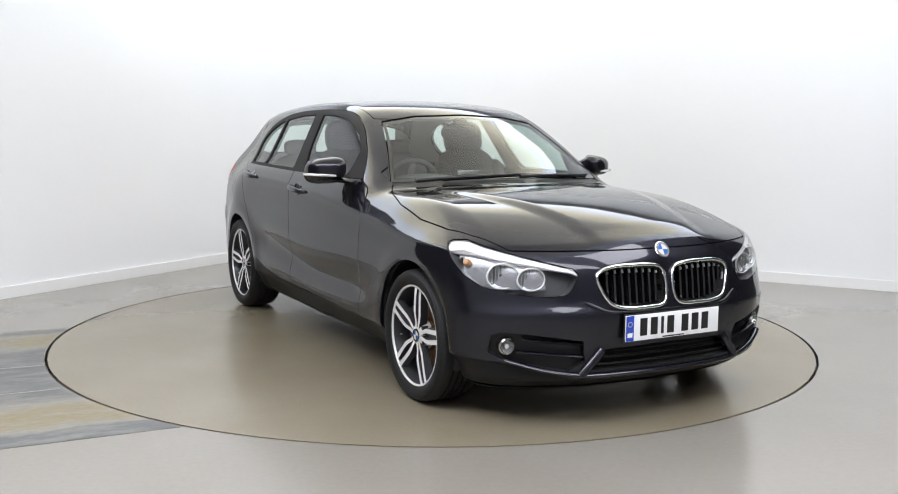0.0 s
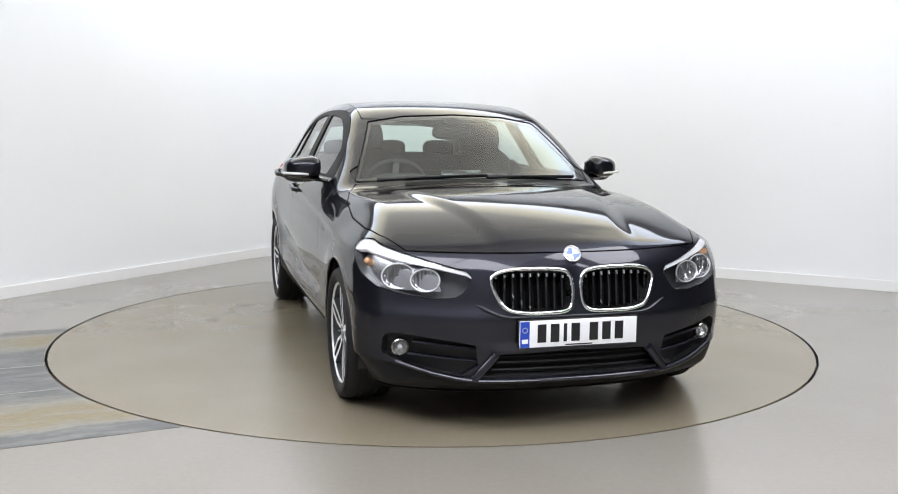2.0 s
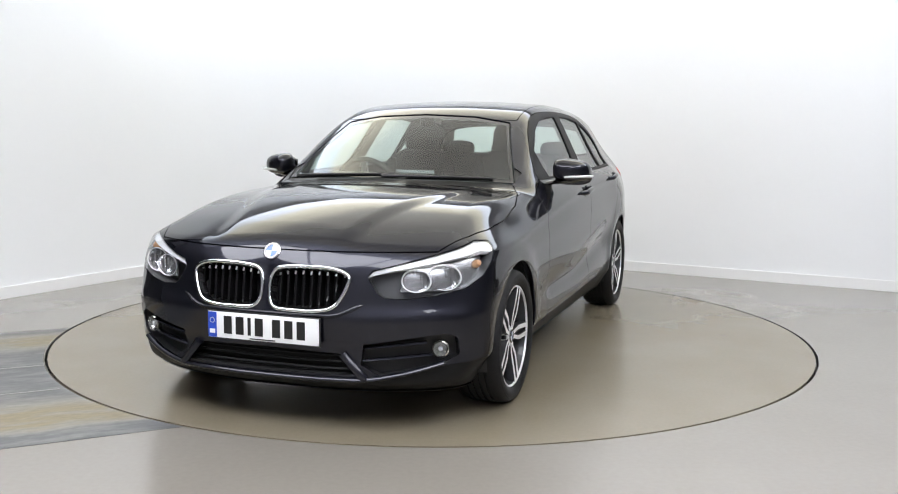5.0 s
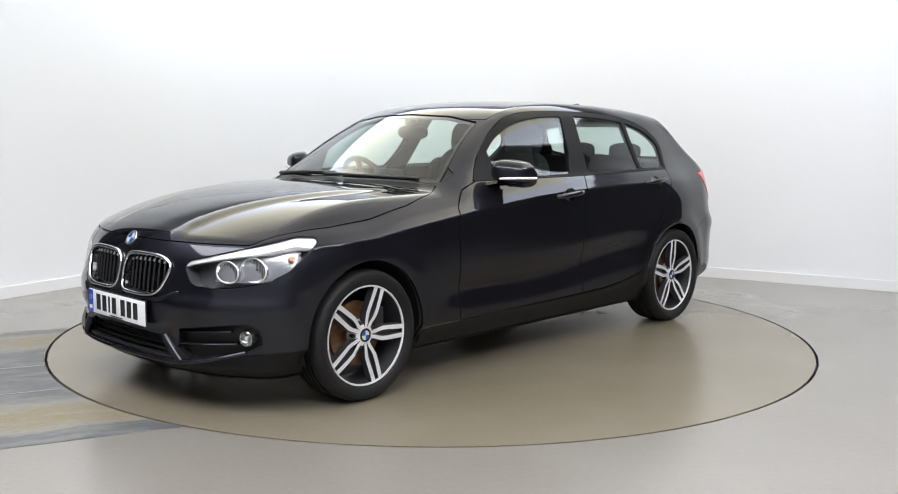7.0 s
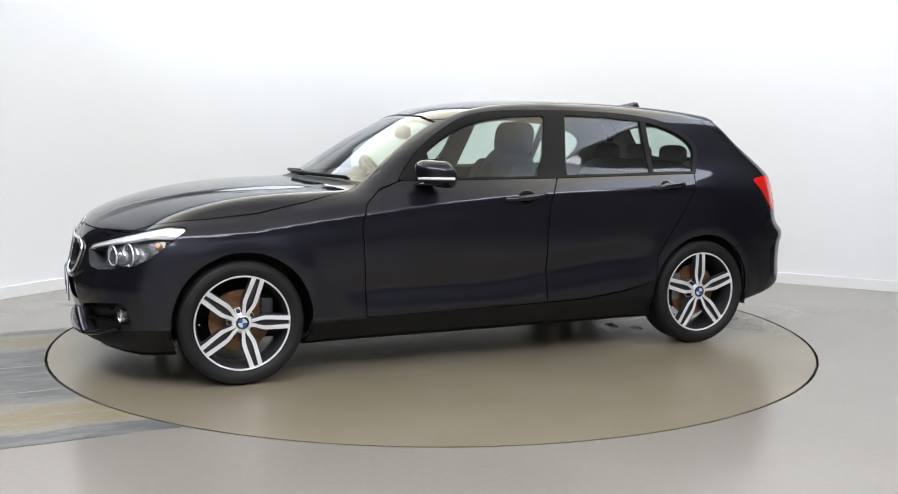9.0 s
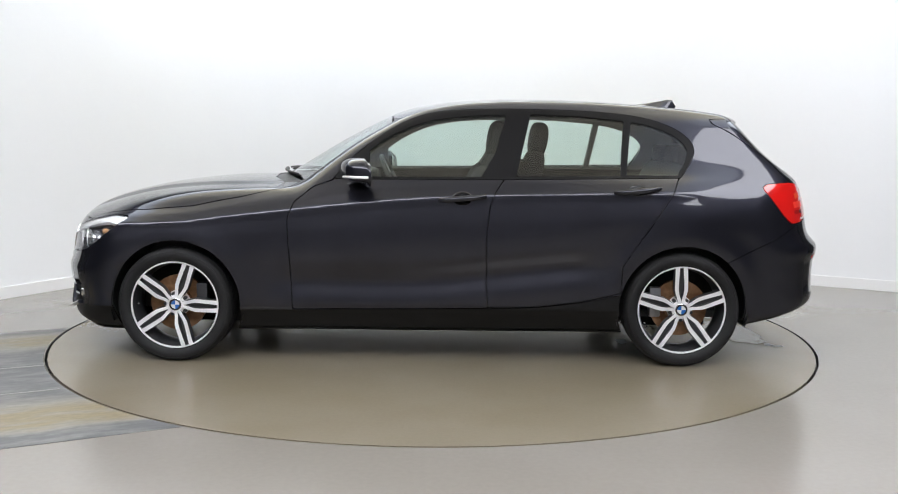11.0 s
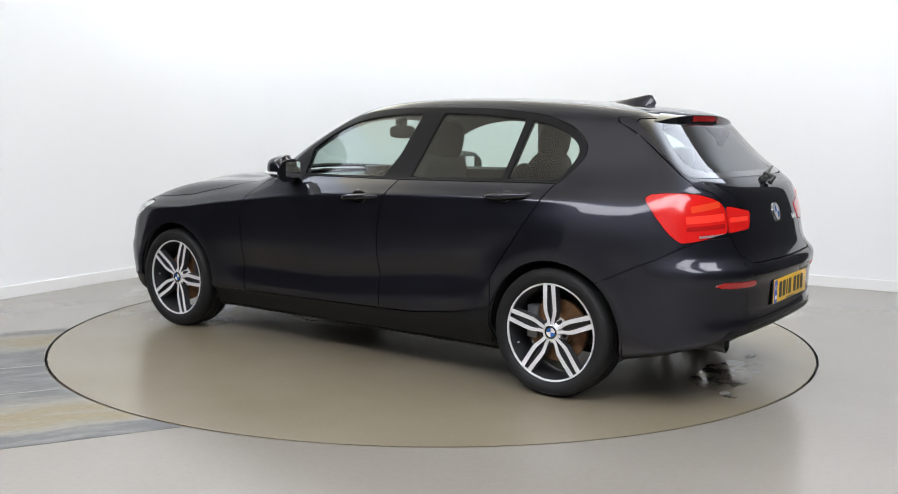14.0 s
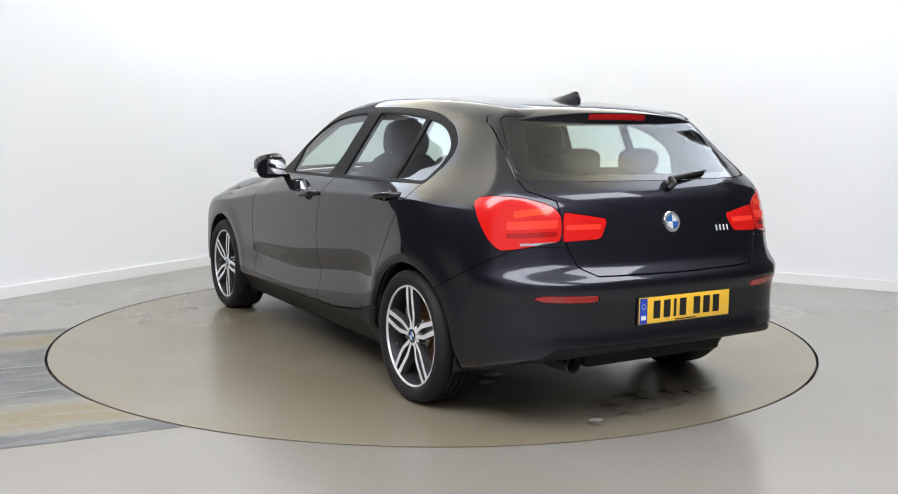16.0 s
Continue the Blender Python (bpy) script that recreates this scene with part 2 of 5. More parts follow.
def join(*parts):
    out = bmesh.new()
    for b in parts:
        me = bpy.data.meshes.new("tmp")
        b.to_mesh(me)
        out.from_mesh(me)
        bpy.data.meshes.remove(me)
        b.free()
    return out


def lathe(profile, n=64, axis="y", close=False, caps=True):
    """Revolve (radius, height) pairs round an axis."""
    bm = bmesh.new()
    rings = []
    for r, h in profile:
        ring = []
        for i in range(n):
            a = 2 * math.pi * i / n
            c, s = r * math.cos(a), r * math.sin(a)
            ring.append(bm.verts.new((c, h, s) if axis == "y" else (c, s, h)))
        rings.append(ring)
    pairs = list(zip(rings, rings[1:])) + ([(rings[-1], rings[0])] if close else [])
    for a, b in pairs:
        for i in range(n):
            j = (i + 1) % n
            bm.faces.new((a[i], a[j], b[j], b[i]))
    if not close and caps:
        for ring in (rings[0], rings[-1]):
            if (ring[0].co - ring[n // 2].co).length > 1e-4:
                bm.faces.new(ring)
    bmesh.ops.remove_doubles(bm, verts=bm.verts, dist=1e-5)
    return bm


def tube(points, radius, n=10, taper=None, flat=1.0):
    """A rod along a smooth path; flat squashes it in z."""
    bm = bmesh.new()
    pts = [Vector(p) for p in points]
    rings = []
    for i, p in enumerate(pts):
        d = (pts[min(i + 1, len(pts) - 1)] - pts[max(i - 1, 0)]).normalized()
        side = d.cross(Vector((0, 0, 1)))
        side = side.normalized() if side.length > 1e-4 else Vector((1, 0, 0))
        up = side.cross(d)
        r = radius * (taper[i] if taper else 1)
        rings.append([bm.verts.new(p + side * r * math.cos(a) + up * r * flat * math.sin(a)) for a in [2 * math.pi * k / n for k in range(n)]])
    for a, b in zip(rings, rings[1:]):
        for k in range(n):
            bm.faces.new((a[k], a[(k + 1) % n], b[(k + 1) % n], b[k]))
    bm.faces.new(rings[0])
    bm.faces.new(rings[-1])
    return bm


def spline(pts, n=8, closed=True):
    """A smooth curve through points (Catmull-Rom)."""
    p = np.array(pts, float)
    out = []
    m = len(p)
    for i in range(m if closed else m - 1):
        if closed:
            a, b, c, d = p[(i - 1) % m], p[i], p[(i + 1) % m], p[(i + 2) % m]
        else:
            a, b, c, d = p[max(i - 1, 0)], p[i], p[i + 1], p[min(i + 2, m - 1)]
        for k in range(n):
            t = k / n
            out.append(0.5 * (2 * b + (c - a) * t + (2 * a - 5 * b + 4 * c - d) * t * t + (3 * b - a - 3 * c + d) * t ** 3))
    if not closed:
        out.append(p[-1])
    return np.array(out)


def sd_poly(u, v, poly):
    """Signed distance to a closed outline, negative inside."""
    p = np.array(poly, float)
    dist = np.full(u.shape, 1e9)
    inside = np.zeros(u.shape, bool)
    for a, b in zip(p, np.roll(p, -1, axis=0)):
        e = b - a
        wx, wy = u - a[0], v - a[1]
        t = np.clip((wx * e[0] + wy * e[1]) / (e @ e + 1e-12), 0, 1)
        dist = np.minimum(dist, np.hypot(wx - t * e[0], wy - t * e[1]))
        cross = (a[1] > v) != (b[1] > v)
        with np.errstate(divide="ignore", invalid="ignore"):
            xi = a[0] + (v - a[1]) * e[0] / (e[1] if abs(e[1]) > 1e-12 else 1e-12)
        inside ^= cross & (u < xi)
    return np.where(inside, -dist, dist)


def curve(*knots, soft=0.03):
    """A smooth function through (x, value) knots."""
    k = sorted(knots)
    xs, ys = np.array([a for a, b in k], float), np.array([b for a, b in k], float)
    g = np.linspace(xs[0] - 0.3, xs[-1] + 0.3, 3000)
    h = np.diff(xs)
    dl = np.diff(ys) / h
    m = np.zeros(len(xs))
    m[0], m[-1] = dl[0], dl[-1]
    for i in range(1, len(xs) - 1):
        m[i] = 0 if dl[i - 1] * dl[i] <= 0 else 3 * (h[i - 1] + h[i]) / ((2 * h[i] + h[i - 1]) / dl[i - 1] + (h[i] + 2 * h[i - 1]) / dl[i])
    i = np.clip(np.searchsorted(xs, g) - 1, 0, len(h) - 1)
    t = (g - xs[i]) / h[i]
    tc = np.clip(t, 0, 1)
    val = ((1 + 2 * tc) * (1 - tc) ** 2 * ys[i] + tc * (1 - tc) ** 2 * h[i] * m[i] + tc ** 2 * (3 - 2 * tc) * ys[i + 1] + tc ** 2 * (tc - 1) * h[i] * m[i + 1])
    val = val + np.where(t < 0, t * h[i] * m[0], 0) + np.where(t > 1, (t - 1) * h[i] * m[-1], 0)
    if soft:
        w = max(1, int(3 * soft / (g[1] - g[0])))
        ker = np.exp(-0.5 * (np.arange(-w, w + 1) * (g[1] - g[0]) / soft) ** 2)
        val = np.convolve(np.pad(val, w, mode="reflect", reflect_type="odd"), ker / ker.sum(), "valid")
    return lambda x: np.interp(x, g, val)


def smax(a, b, k):
    h = np.maximum(k - np.abs(a - b), 0) / k
    return np.maximum(a, b) + h * h * k * 0.25


def step(a, b, x):
    t = np.clip((x - a) / (b - a), 0, 1)
    return t * t * (3 - 2 * t)


# ---- the car's outer form, as one smooth function ----
HUB_X, HUB_Z = 1.345, 0.306
TOP = curve((2.30, 0.60), (2.12, 0.715), (2.03, 0.765), (1.95, 0.80), (1.765, 0.862), (1.58, 0.904), (1.4, 0.930), (1.22, 0.946), (1.04, 0.956),
            (0.93, 0.963), (0.86, 0.985), (0.78, 1.03), (0.678, 1.093), (0.535, 1.18), (0.36, 1.272), (0.22, 1.336), (0.09, 1.376), (-0.158, 1.411),
            (-0.43, 1.424), (-0.7, 1.423), (-1.0, 1.412), (-1.3, 1.391), (-1.6, 1.352), (-1.8, 1.31), (-2.2, 1.2), soft=0.022)
CROWN = curve((2.1, 0.035), (1.4, 0.02), (0.9, 0.028), (0.5, 0.03), (0.1, 0.03), (-0.6, 0.035), (-1.5, 0.045), (-2.0, 0.05), soft=0.1)
SECTION = curve((0.05, 0.72), (0.15, 0.775), (0.22, 0.815), (0.275, 0.850), (0.30, 0.868), (0.38, 0.8725), (0.50, 0.8735), (0.62, 0.878), (0.74, 0.8775), (0.81, 0.8725), (0.86, 0.8675), (0.890, 0.8680),
                (0.91, 0.853), (0.95, 0.823), (0.985, 0.79), (1.03, 0.763), (1.1, 0.727), (1.2, 0.675), (1.3, 0.620), (1.36, 0.583), (1.45, 0.52), soft=0.009)
SECTION_REAR = curve((0.05, 0.74), (0.22, 0.83), (0.30, 0.862), (0.5, 0.875), (0.62, 0.879), (0.74, 0.876), (0.83, 0.862), (0.90, 0.838), (0.97, 0.801), (1.05, 0.757), (1.12, 0.717), (1.2, 0.675), (1.3, 0.62), (1.36, 0.583), (1.45, 0.52), soft=0.03)
CREASE = curve((2.1, 0.70), (1.6, 0.715), (1.3, 0.735), (1.15, 0.765), (0.943, 0.80), (0.738, 0.826), (0.303, 0.874), (-0.063, 0.902), (-0.333, 0.914),
               (-0.835, 0.930), (-1.239, 0.938), (-1.72, 0.946), (-2.2, 0.95), soft=0.06)
PLAN = curve((2.2, -0.15), (2.0, -0.065), (1.8, -0.022), (1.6, -0.005), (1.35, 0.0), (0.9, -0.004), (0.0, 0.0), (-0.9, 0.002), (-1.35, 0.004),
             (-1.6, -0.016), (-1.75, -0.034), (-1.95, -0.052), (-2.1, -0.08), (-2.3, -0.2), soft=0.06)
UPPER = curve((1.2, -0.02), (0.8, -0.05), (0.4, -0.03), (0.0, -0.008), (-0.4, 0.0), (-1.0, -0.012), (-1.3, -0.028), (-1.6, -0.034), (-1.9, -0.022), (-2.1, -0.02), soft=0.06)
NOSE = curve((0.05, 1.86), (0.13, 1.96), (0.17, 2.02), (0.205, 2.08), (0.25, 2.088), (0.33, 2.085), (0.40, 2.10), (0.48, 2.105), (0.53, 2.085), (0.60, 2.07), (0.68, 2.05),
             (0.74, 2.035), (0.80, 2.02), (0.95, 1.98), soft=0.012)
TAIL = curve((0.1, -2.05), (0.2, -2.12), (0.26, -2.165), (0.37, -2.182), (0.43, -2.176), (0.56, -2.182), (0.60, -2.197), (0.635, -2.194), (0.665, -2.166), (0.70, -2.14), (0.80, -2.118),
             (0.93, -2.083), (0.985, -2.06), (1.02, -2.02), (1.064, -1.965), (1.143, -1.868), (1.245, -1.768), (1.33, -1.70), (1.45, -1.62), soft=0.011)
FLOOR_Z = curve((2.2, 0.145), (1.9, 0.15), (1.0, 0.160), (-1.0, 0.165), (-1.6, 0.205), (-1.75, 0.228), (-2.0, 0.295), (-2.2, 0.350), soft=0.05)


def half_width(x, z):
    dz = (CREASE(x) - 0.902) * np.exp(-((z - 0.86) / 0.27) ** 2)
    back = step(-1.1, -1.65, x)
    w = SECTION(z - dz) * (1 - back) + SECTION_REAR(z - 0.5 * dz) * back + PLAN(x) + UPPER(x) * step(0.9, 1.1, z)
    for hx, a in ((HUB_X, 0.006), (-HUB_X, 0.009)):
        r = np.hypot(x - hx, z - HUB_Z)
        w = w + a * np.exp(-((r - 0.38) / 0.06) ** 2)
    # lower door swage, rising to the rear wheel
    w = w - 0.021 * np.exp(-((z - 0.44 - 0.10 * step(0.2, -1.0, x)) / 0.07) ** 2) * step(0.95, 0.6, x) * step(-1.05, -0.75, x)
    # rear haunch
    w = w + 0.011 * np.exp(-((x + 1.42) / 0.36) ** 2 - ((z - 0.79) / 0.11) ** 2)
    return w


def outer(p):
    x, y, z = p[..., 0], p[..., 1], p[..., 2]
    ay = np.abs(y)
    ys = np.sqrt(y * y + 1e-5)
    side = ay - half_width(x, z)
    bend = 0.35 * np.minimum(ys, 0.9) ** 2
    top = z - TOP(x + bend) + CROWN(x) * (ys / 0.65) ** 2
    # bonnet: raised middle with two creases that run to the grille
    line = 0.30 + 0.22 * (1 - step(0.9, 2.0, x))
    top = top - 0.011 * step(0.05, -0.045, ay - line) * step(0.70, 1.15, x) * step(2.02, 1.85, x)
    top = top * 0.88
    nose = x - NOSE(z) + 0.47 * ys ** 2.8
    nose = nose - 0.012 * np.exp(-((ay - 0.19) / 0.17) ** 4) * step(0.47, 0.55, z) * step(0.76, 0.66, z)
    tail = TAIL(z) - x + 0.11 * ys ** 2.2 + 0.50 * ys ** 5.5
    base = FLOOR_Z(x) - z
    r_top = 0.07 + 0.03 * step(0.6, 0.95, x)
    f = smax(side, top, r_top)
    f = smax(f, nose, 0.07 + 0 * x)
    f = smax(f, tail * 0.85, 0.06 + 0.05 * step(1.05, 0.9, z))
    return smax(f, base, 0.03)


def slope(p, e=0.003):
    g = np.stack([(outer(p + d) - outer(p - d)) / (2 * e) for d in np.eye(3) * e], -1)
    return g


def unit(v):
    return v / np.maximum(np.linalg.norm(v, axis=-1, keepdims=True), 1e-9)


def net(f, lo, hi, h):
    """The zero surface of f as a triangle mesh."""
    n = [int(round((b - a) / h)) + 1 for a, b in zip(lo, hi)]
    ax = [a + h * np.arange(m) for a, m in zip(lo, n)]
    vals = np.empty(n)
    for i in range(n[0]):
        Y, Z = np.meshgrid(ax[1], ax[2], indexing="ij")
        vals[i] = f(np.stack([np.full_like(Y, ax[0][i]), Y, Z], -1))
    neg = vals < 0
    c = sum(neg[i:n[0] - 1 + i, j:n[1] - 1 + j, k:n[2] - 1 + k].astype(int) for i in (0, 1) for j in (0, 1) for k in (0, 1))
    cells = np.argwhere((c > 0) & (c < 8))
    ids = -np.ones([m - 1 for m in n], int)
    ids[tuple(cells.T)] = np.arange(len(cells))
    tot, cnt = np.zeros((len(cells), 3)), np.zeros(len(cells))
    for axis in range(3):
        o1, o2 = [q for q in range(3) if q != axis]
        for s in (0, 1):
            for t in (0, 1):
                a = cells.copy()
                a[:, o1] += s
                a[:, o2] += t
                b = a.copy()
                b[:, axis] += 1
                va, vb = vals[tuple(a.T)], vals[tuple(b.T)]
                hit = (va < 0) != (vb < 0)
                t0 = np.where(hit, va / np.where(hit, va - vb, 1), 0)
                q = a.astype(float)
                q[:, axis] += t0
                tot[hit] += q[hit]
                cnt[hit] += 1
    verts = np.array(lo) + h * tot / cnt[:, None]
    tris = []
    for axis in range(3):
        o1, o2 = (axis + 1) % 3, (axis + 2) % 3
        a = [slice(None)] * 3
        b = [slice(None)] * 3
        a[axis], b[axis] = slice(0, -1), slice(1, None)
        ch = np.argwhere(neg[tuple(a)] != neg[tuple(b)])
        ch = ch[(ch[:, o1] > 0) & (ch[:, o2] > 0) & (ch[:, o1] < n[o1] - 1) & (ch[:, o2] < n[o2] - 1)]
        quad = []
        for s, t in ((1, 1), (0, 1), (0, 0), (1, 0)):
            q = ch.copy()
            q[:, o1] -= s
            q[:, o2] -= t
            quad.append(ids[tuple(q.T)])
        quad = np.stack(quad, 1)
        flip = ~neg[tuple(ch.T)]
        quad[flip] = quad[flip][:, ::-1]
        tris += [quad[:, [0, 1, 2]], quad[:, [0, 2, 3]]]
    tris = np.concatenate(tris)
    for _ in range(6):
        g = slope(verts)
        verts = verts - np.clip(f(verts) / np.maximum((g * g).sum(-1), 0.05), -h, h)[:, None] * g
    return verts, tris


def cut(V, T, f):
    """Split a triangle mesh along f = 0; gives the parts with f < 0 and f > 0."""
    val = np.where(np.abs(f) < 1e-7, 1e-7, f)
    ins = val[T] < 0
    k = ins.sum(1)
    keep_in, keep_out = [T[k == 3]], [T[k == 0]]
    mixed = T[(k == 1) | (k == 2)]
    km = k[(k == 1) | (k == 2)]
    im = ins[(k == 1) | (k == 2)]
    if len(mixed):
        odd = np.where(km[:, None] == 1, im, ~im).argmax(1)
        r = np.arange(len(mixed))
        a, b, c = mixed[r, odd], mixed[r, (odd + 1) % 3], mixed[r, (odd + 2) % 3]
        edges = np.concatenate([np.stack([a, b], 1), np.stack([a, c], 1)])
        key = np.sort(edges, 1)
        uq, inv = np.unique(key, axis=0, return_inverse=True)
        inv = inv.reshape(-1)
        t = val[uq[:, 0]] / (val[uq[:, 0]] - val[uq[:, 1]])
        nv = V[uq[:, 0]] + t[:, None] * (V[uq[:, 1]] - V[uq[:, 0]])
        ab, ac = len(V) + inv[:len(r)], len(V) + inv[len(r):]
        V = np.concatenate([V, nv])
        one = np.stack([a, ab, ac], 1)
        two = np.concatenate([np.stack([ab, b, c], 1), np.stack([ab, c, ac], 1)])
        k2 = np.concatenate([km, km])
        keep_in += [one[km == 1], two[k2 == 2]]
        keep_out += [one[km == 2], two[k2 == 1]]
    return pack(V, np.concatenate(keep_in)), pack(V, np.concatenate(keep_out))


def pack(V, T):
    if not len(T):
        return np.zeros((0, 3)), np.zeros((0, 3), int)
    u, inv = np.unique(T, return_inverse=True)
    return V[u], inv.reshape(T.shape)


def take(mesh, field, gap=0.0025):
    """Cut the region field < 0 out of a mesh, with a shut line round it."""
    V, T = mesh
    inner, rest = cut(V, T, field(V) + gap)
    if gap:
        rest = cut(rest[0], rest[1], field(rest[0]) - gap)[1]
    return inner, rest


def rim_of(T):
    e = np.concatenate([T[:, [0, 1]], T[:, [1, 2]], T[:, [2, 0]]])
    key = set(map(tuple, e.tolist()))
    return np.array([q for q in key if (q[1], q[0]) not in key], int).reshape(-1, 2)


def panel(name, mesh, mat, parent, label="", lift=0.0, depth=0.012):
    """A body panel: the skin, with its edges turned inwards."""
    V, T = mesh
    N = unit(slope(V))
    P = V + N * lift
    verts, norms, faces = [P], [N], T.tolist()
    if depth:
        e = rim_of(T)
        if len(e):
            a, b = P[e[:, 0]], P[e[:, 1]]
            out = unit(np.cross(b - a, N[e[:, 0]]))
            o = len(P)
            m = len(e)
            verts += [a, b, b - N[e[:, 1]] * depth, a - N[e[:, 0]] * depth]
            norms += [unit(N[e[:, 0]] * 0.4 + out), unit(N[e[:, 1]] * 0.4 + out), out, out]
            i = np.arange(m)
            faces += np.stack([o + i + m, o + i, o + i + 3 * m, o + i + 2 * m], 1).tolist()
    return mesh_ob(name, np.concatenate(verts), faces, mat, parent, label, normals=np.concatenate(norms))


def refine(mesh, times=1):
    """Split each triangle in four and lay the new points on the body."""
    V, T = mesh
    for _ in range(times):
        e = np.sort(np.concatenate([T[:, [0, 1]], T[:, [1, 2]], T[:, [2, 0]]]), 1)
        uq, inv = np.unique(e, axis=0, return_inverse=True)
        inv = inv.reshape(-1) + len(V)
        mid = (V[uq[:, 0]] + V[uq[:, 1]]) / 2
        g = slope(mid)
        mid = mid - (outer(mid) / np.maximum((g * g).sum(-1), 0.05))[:, None] * g
        n = len(T)
        a, b, c = inv[:n], inv[n:2 * n], inv[2 * n:]
        V = np.concatenate([V, mid])
        T = np.concatenate([np.stack([T[:, 0], a, c], 1), np.stack([a, T[:, 1], b], 1), np.stack([c, b, T[:, 2]], 1), np.stack([a, b, c], 1)])
    return V, T


def select(mesh, test):
    V, T = mesh
    return pack(V, T[test(V[T].mean(1))])


# ---- the studio ----
CORNER = Vector((-1.151, 4.217, 0))
ALONG_R = Vector((0.8715, -0.4904, 0))
ALONG_L = Vector((-0.5156, -0.8568, 0))
ROOM_R, RIGHT_END, LEFT_END, ROOM_H = 10.5, 6.1, 4.35, 4.0
FILLET = 1.3


def wall_line(offset=0.0):
    """The foot of the white walls: left wall, rounded corner, right wall."""
    a = [CORNER + ALONG_L * d for d in (LEFT_END, 4.0, 3.2, 2.2, FILLET)]
    b = [CORNER + ALONG_R * d for d in (FILLET, 2.2, 3.2, 4.6, RIGHT_END)]
    mid = []
    p0, p1, p2 = a[-1], CORNER, b[0]
    for i in range(1, 16):
        t = i / 16
        mid.append(p0 * (1 - t) ** 2 + p1 * 2 * t * (1 - t) + p2 * t * t)
    pts = a + mid + b
    out = []
    for i, p in enumerate(pts):
        d = (pts[min(i + 1, len(pts) - 1)] - pts[max(i - 1, 0)]).normalized()
        out.append(p + Vector((d.y, -d.x, 0)) * offset)
    return out


def upright_strip(line_a, line_b, z0, z1):
    """A solid strip between two foot lines, from z0 to z1."""
    bm = bmesh.new()
    loops = []
    for line, z in ((line_a, z0), (line_a, z1), (line_b, z1), (line_b, z0)):
        loops.append([bm.verts.new((p.x, p.y, z)) for p in line])
    n = len(line_a)
    for k in range(4):
        a, b = loops[k], loops[(k + 1) % 4]
        for i in range(n - 1):
            bm.faces.new((a[i], a[i + 1], b[i + 1], b[i]))
    for i in (0, n - 1):
        bm.faces.new([lp[i] for lp in loops])
    return bm


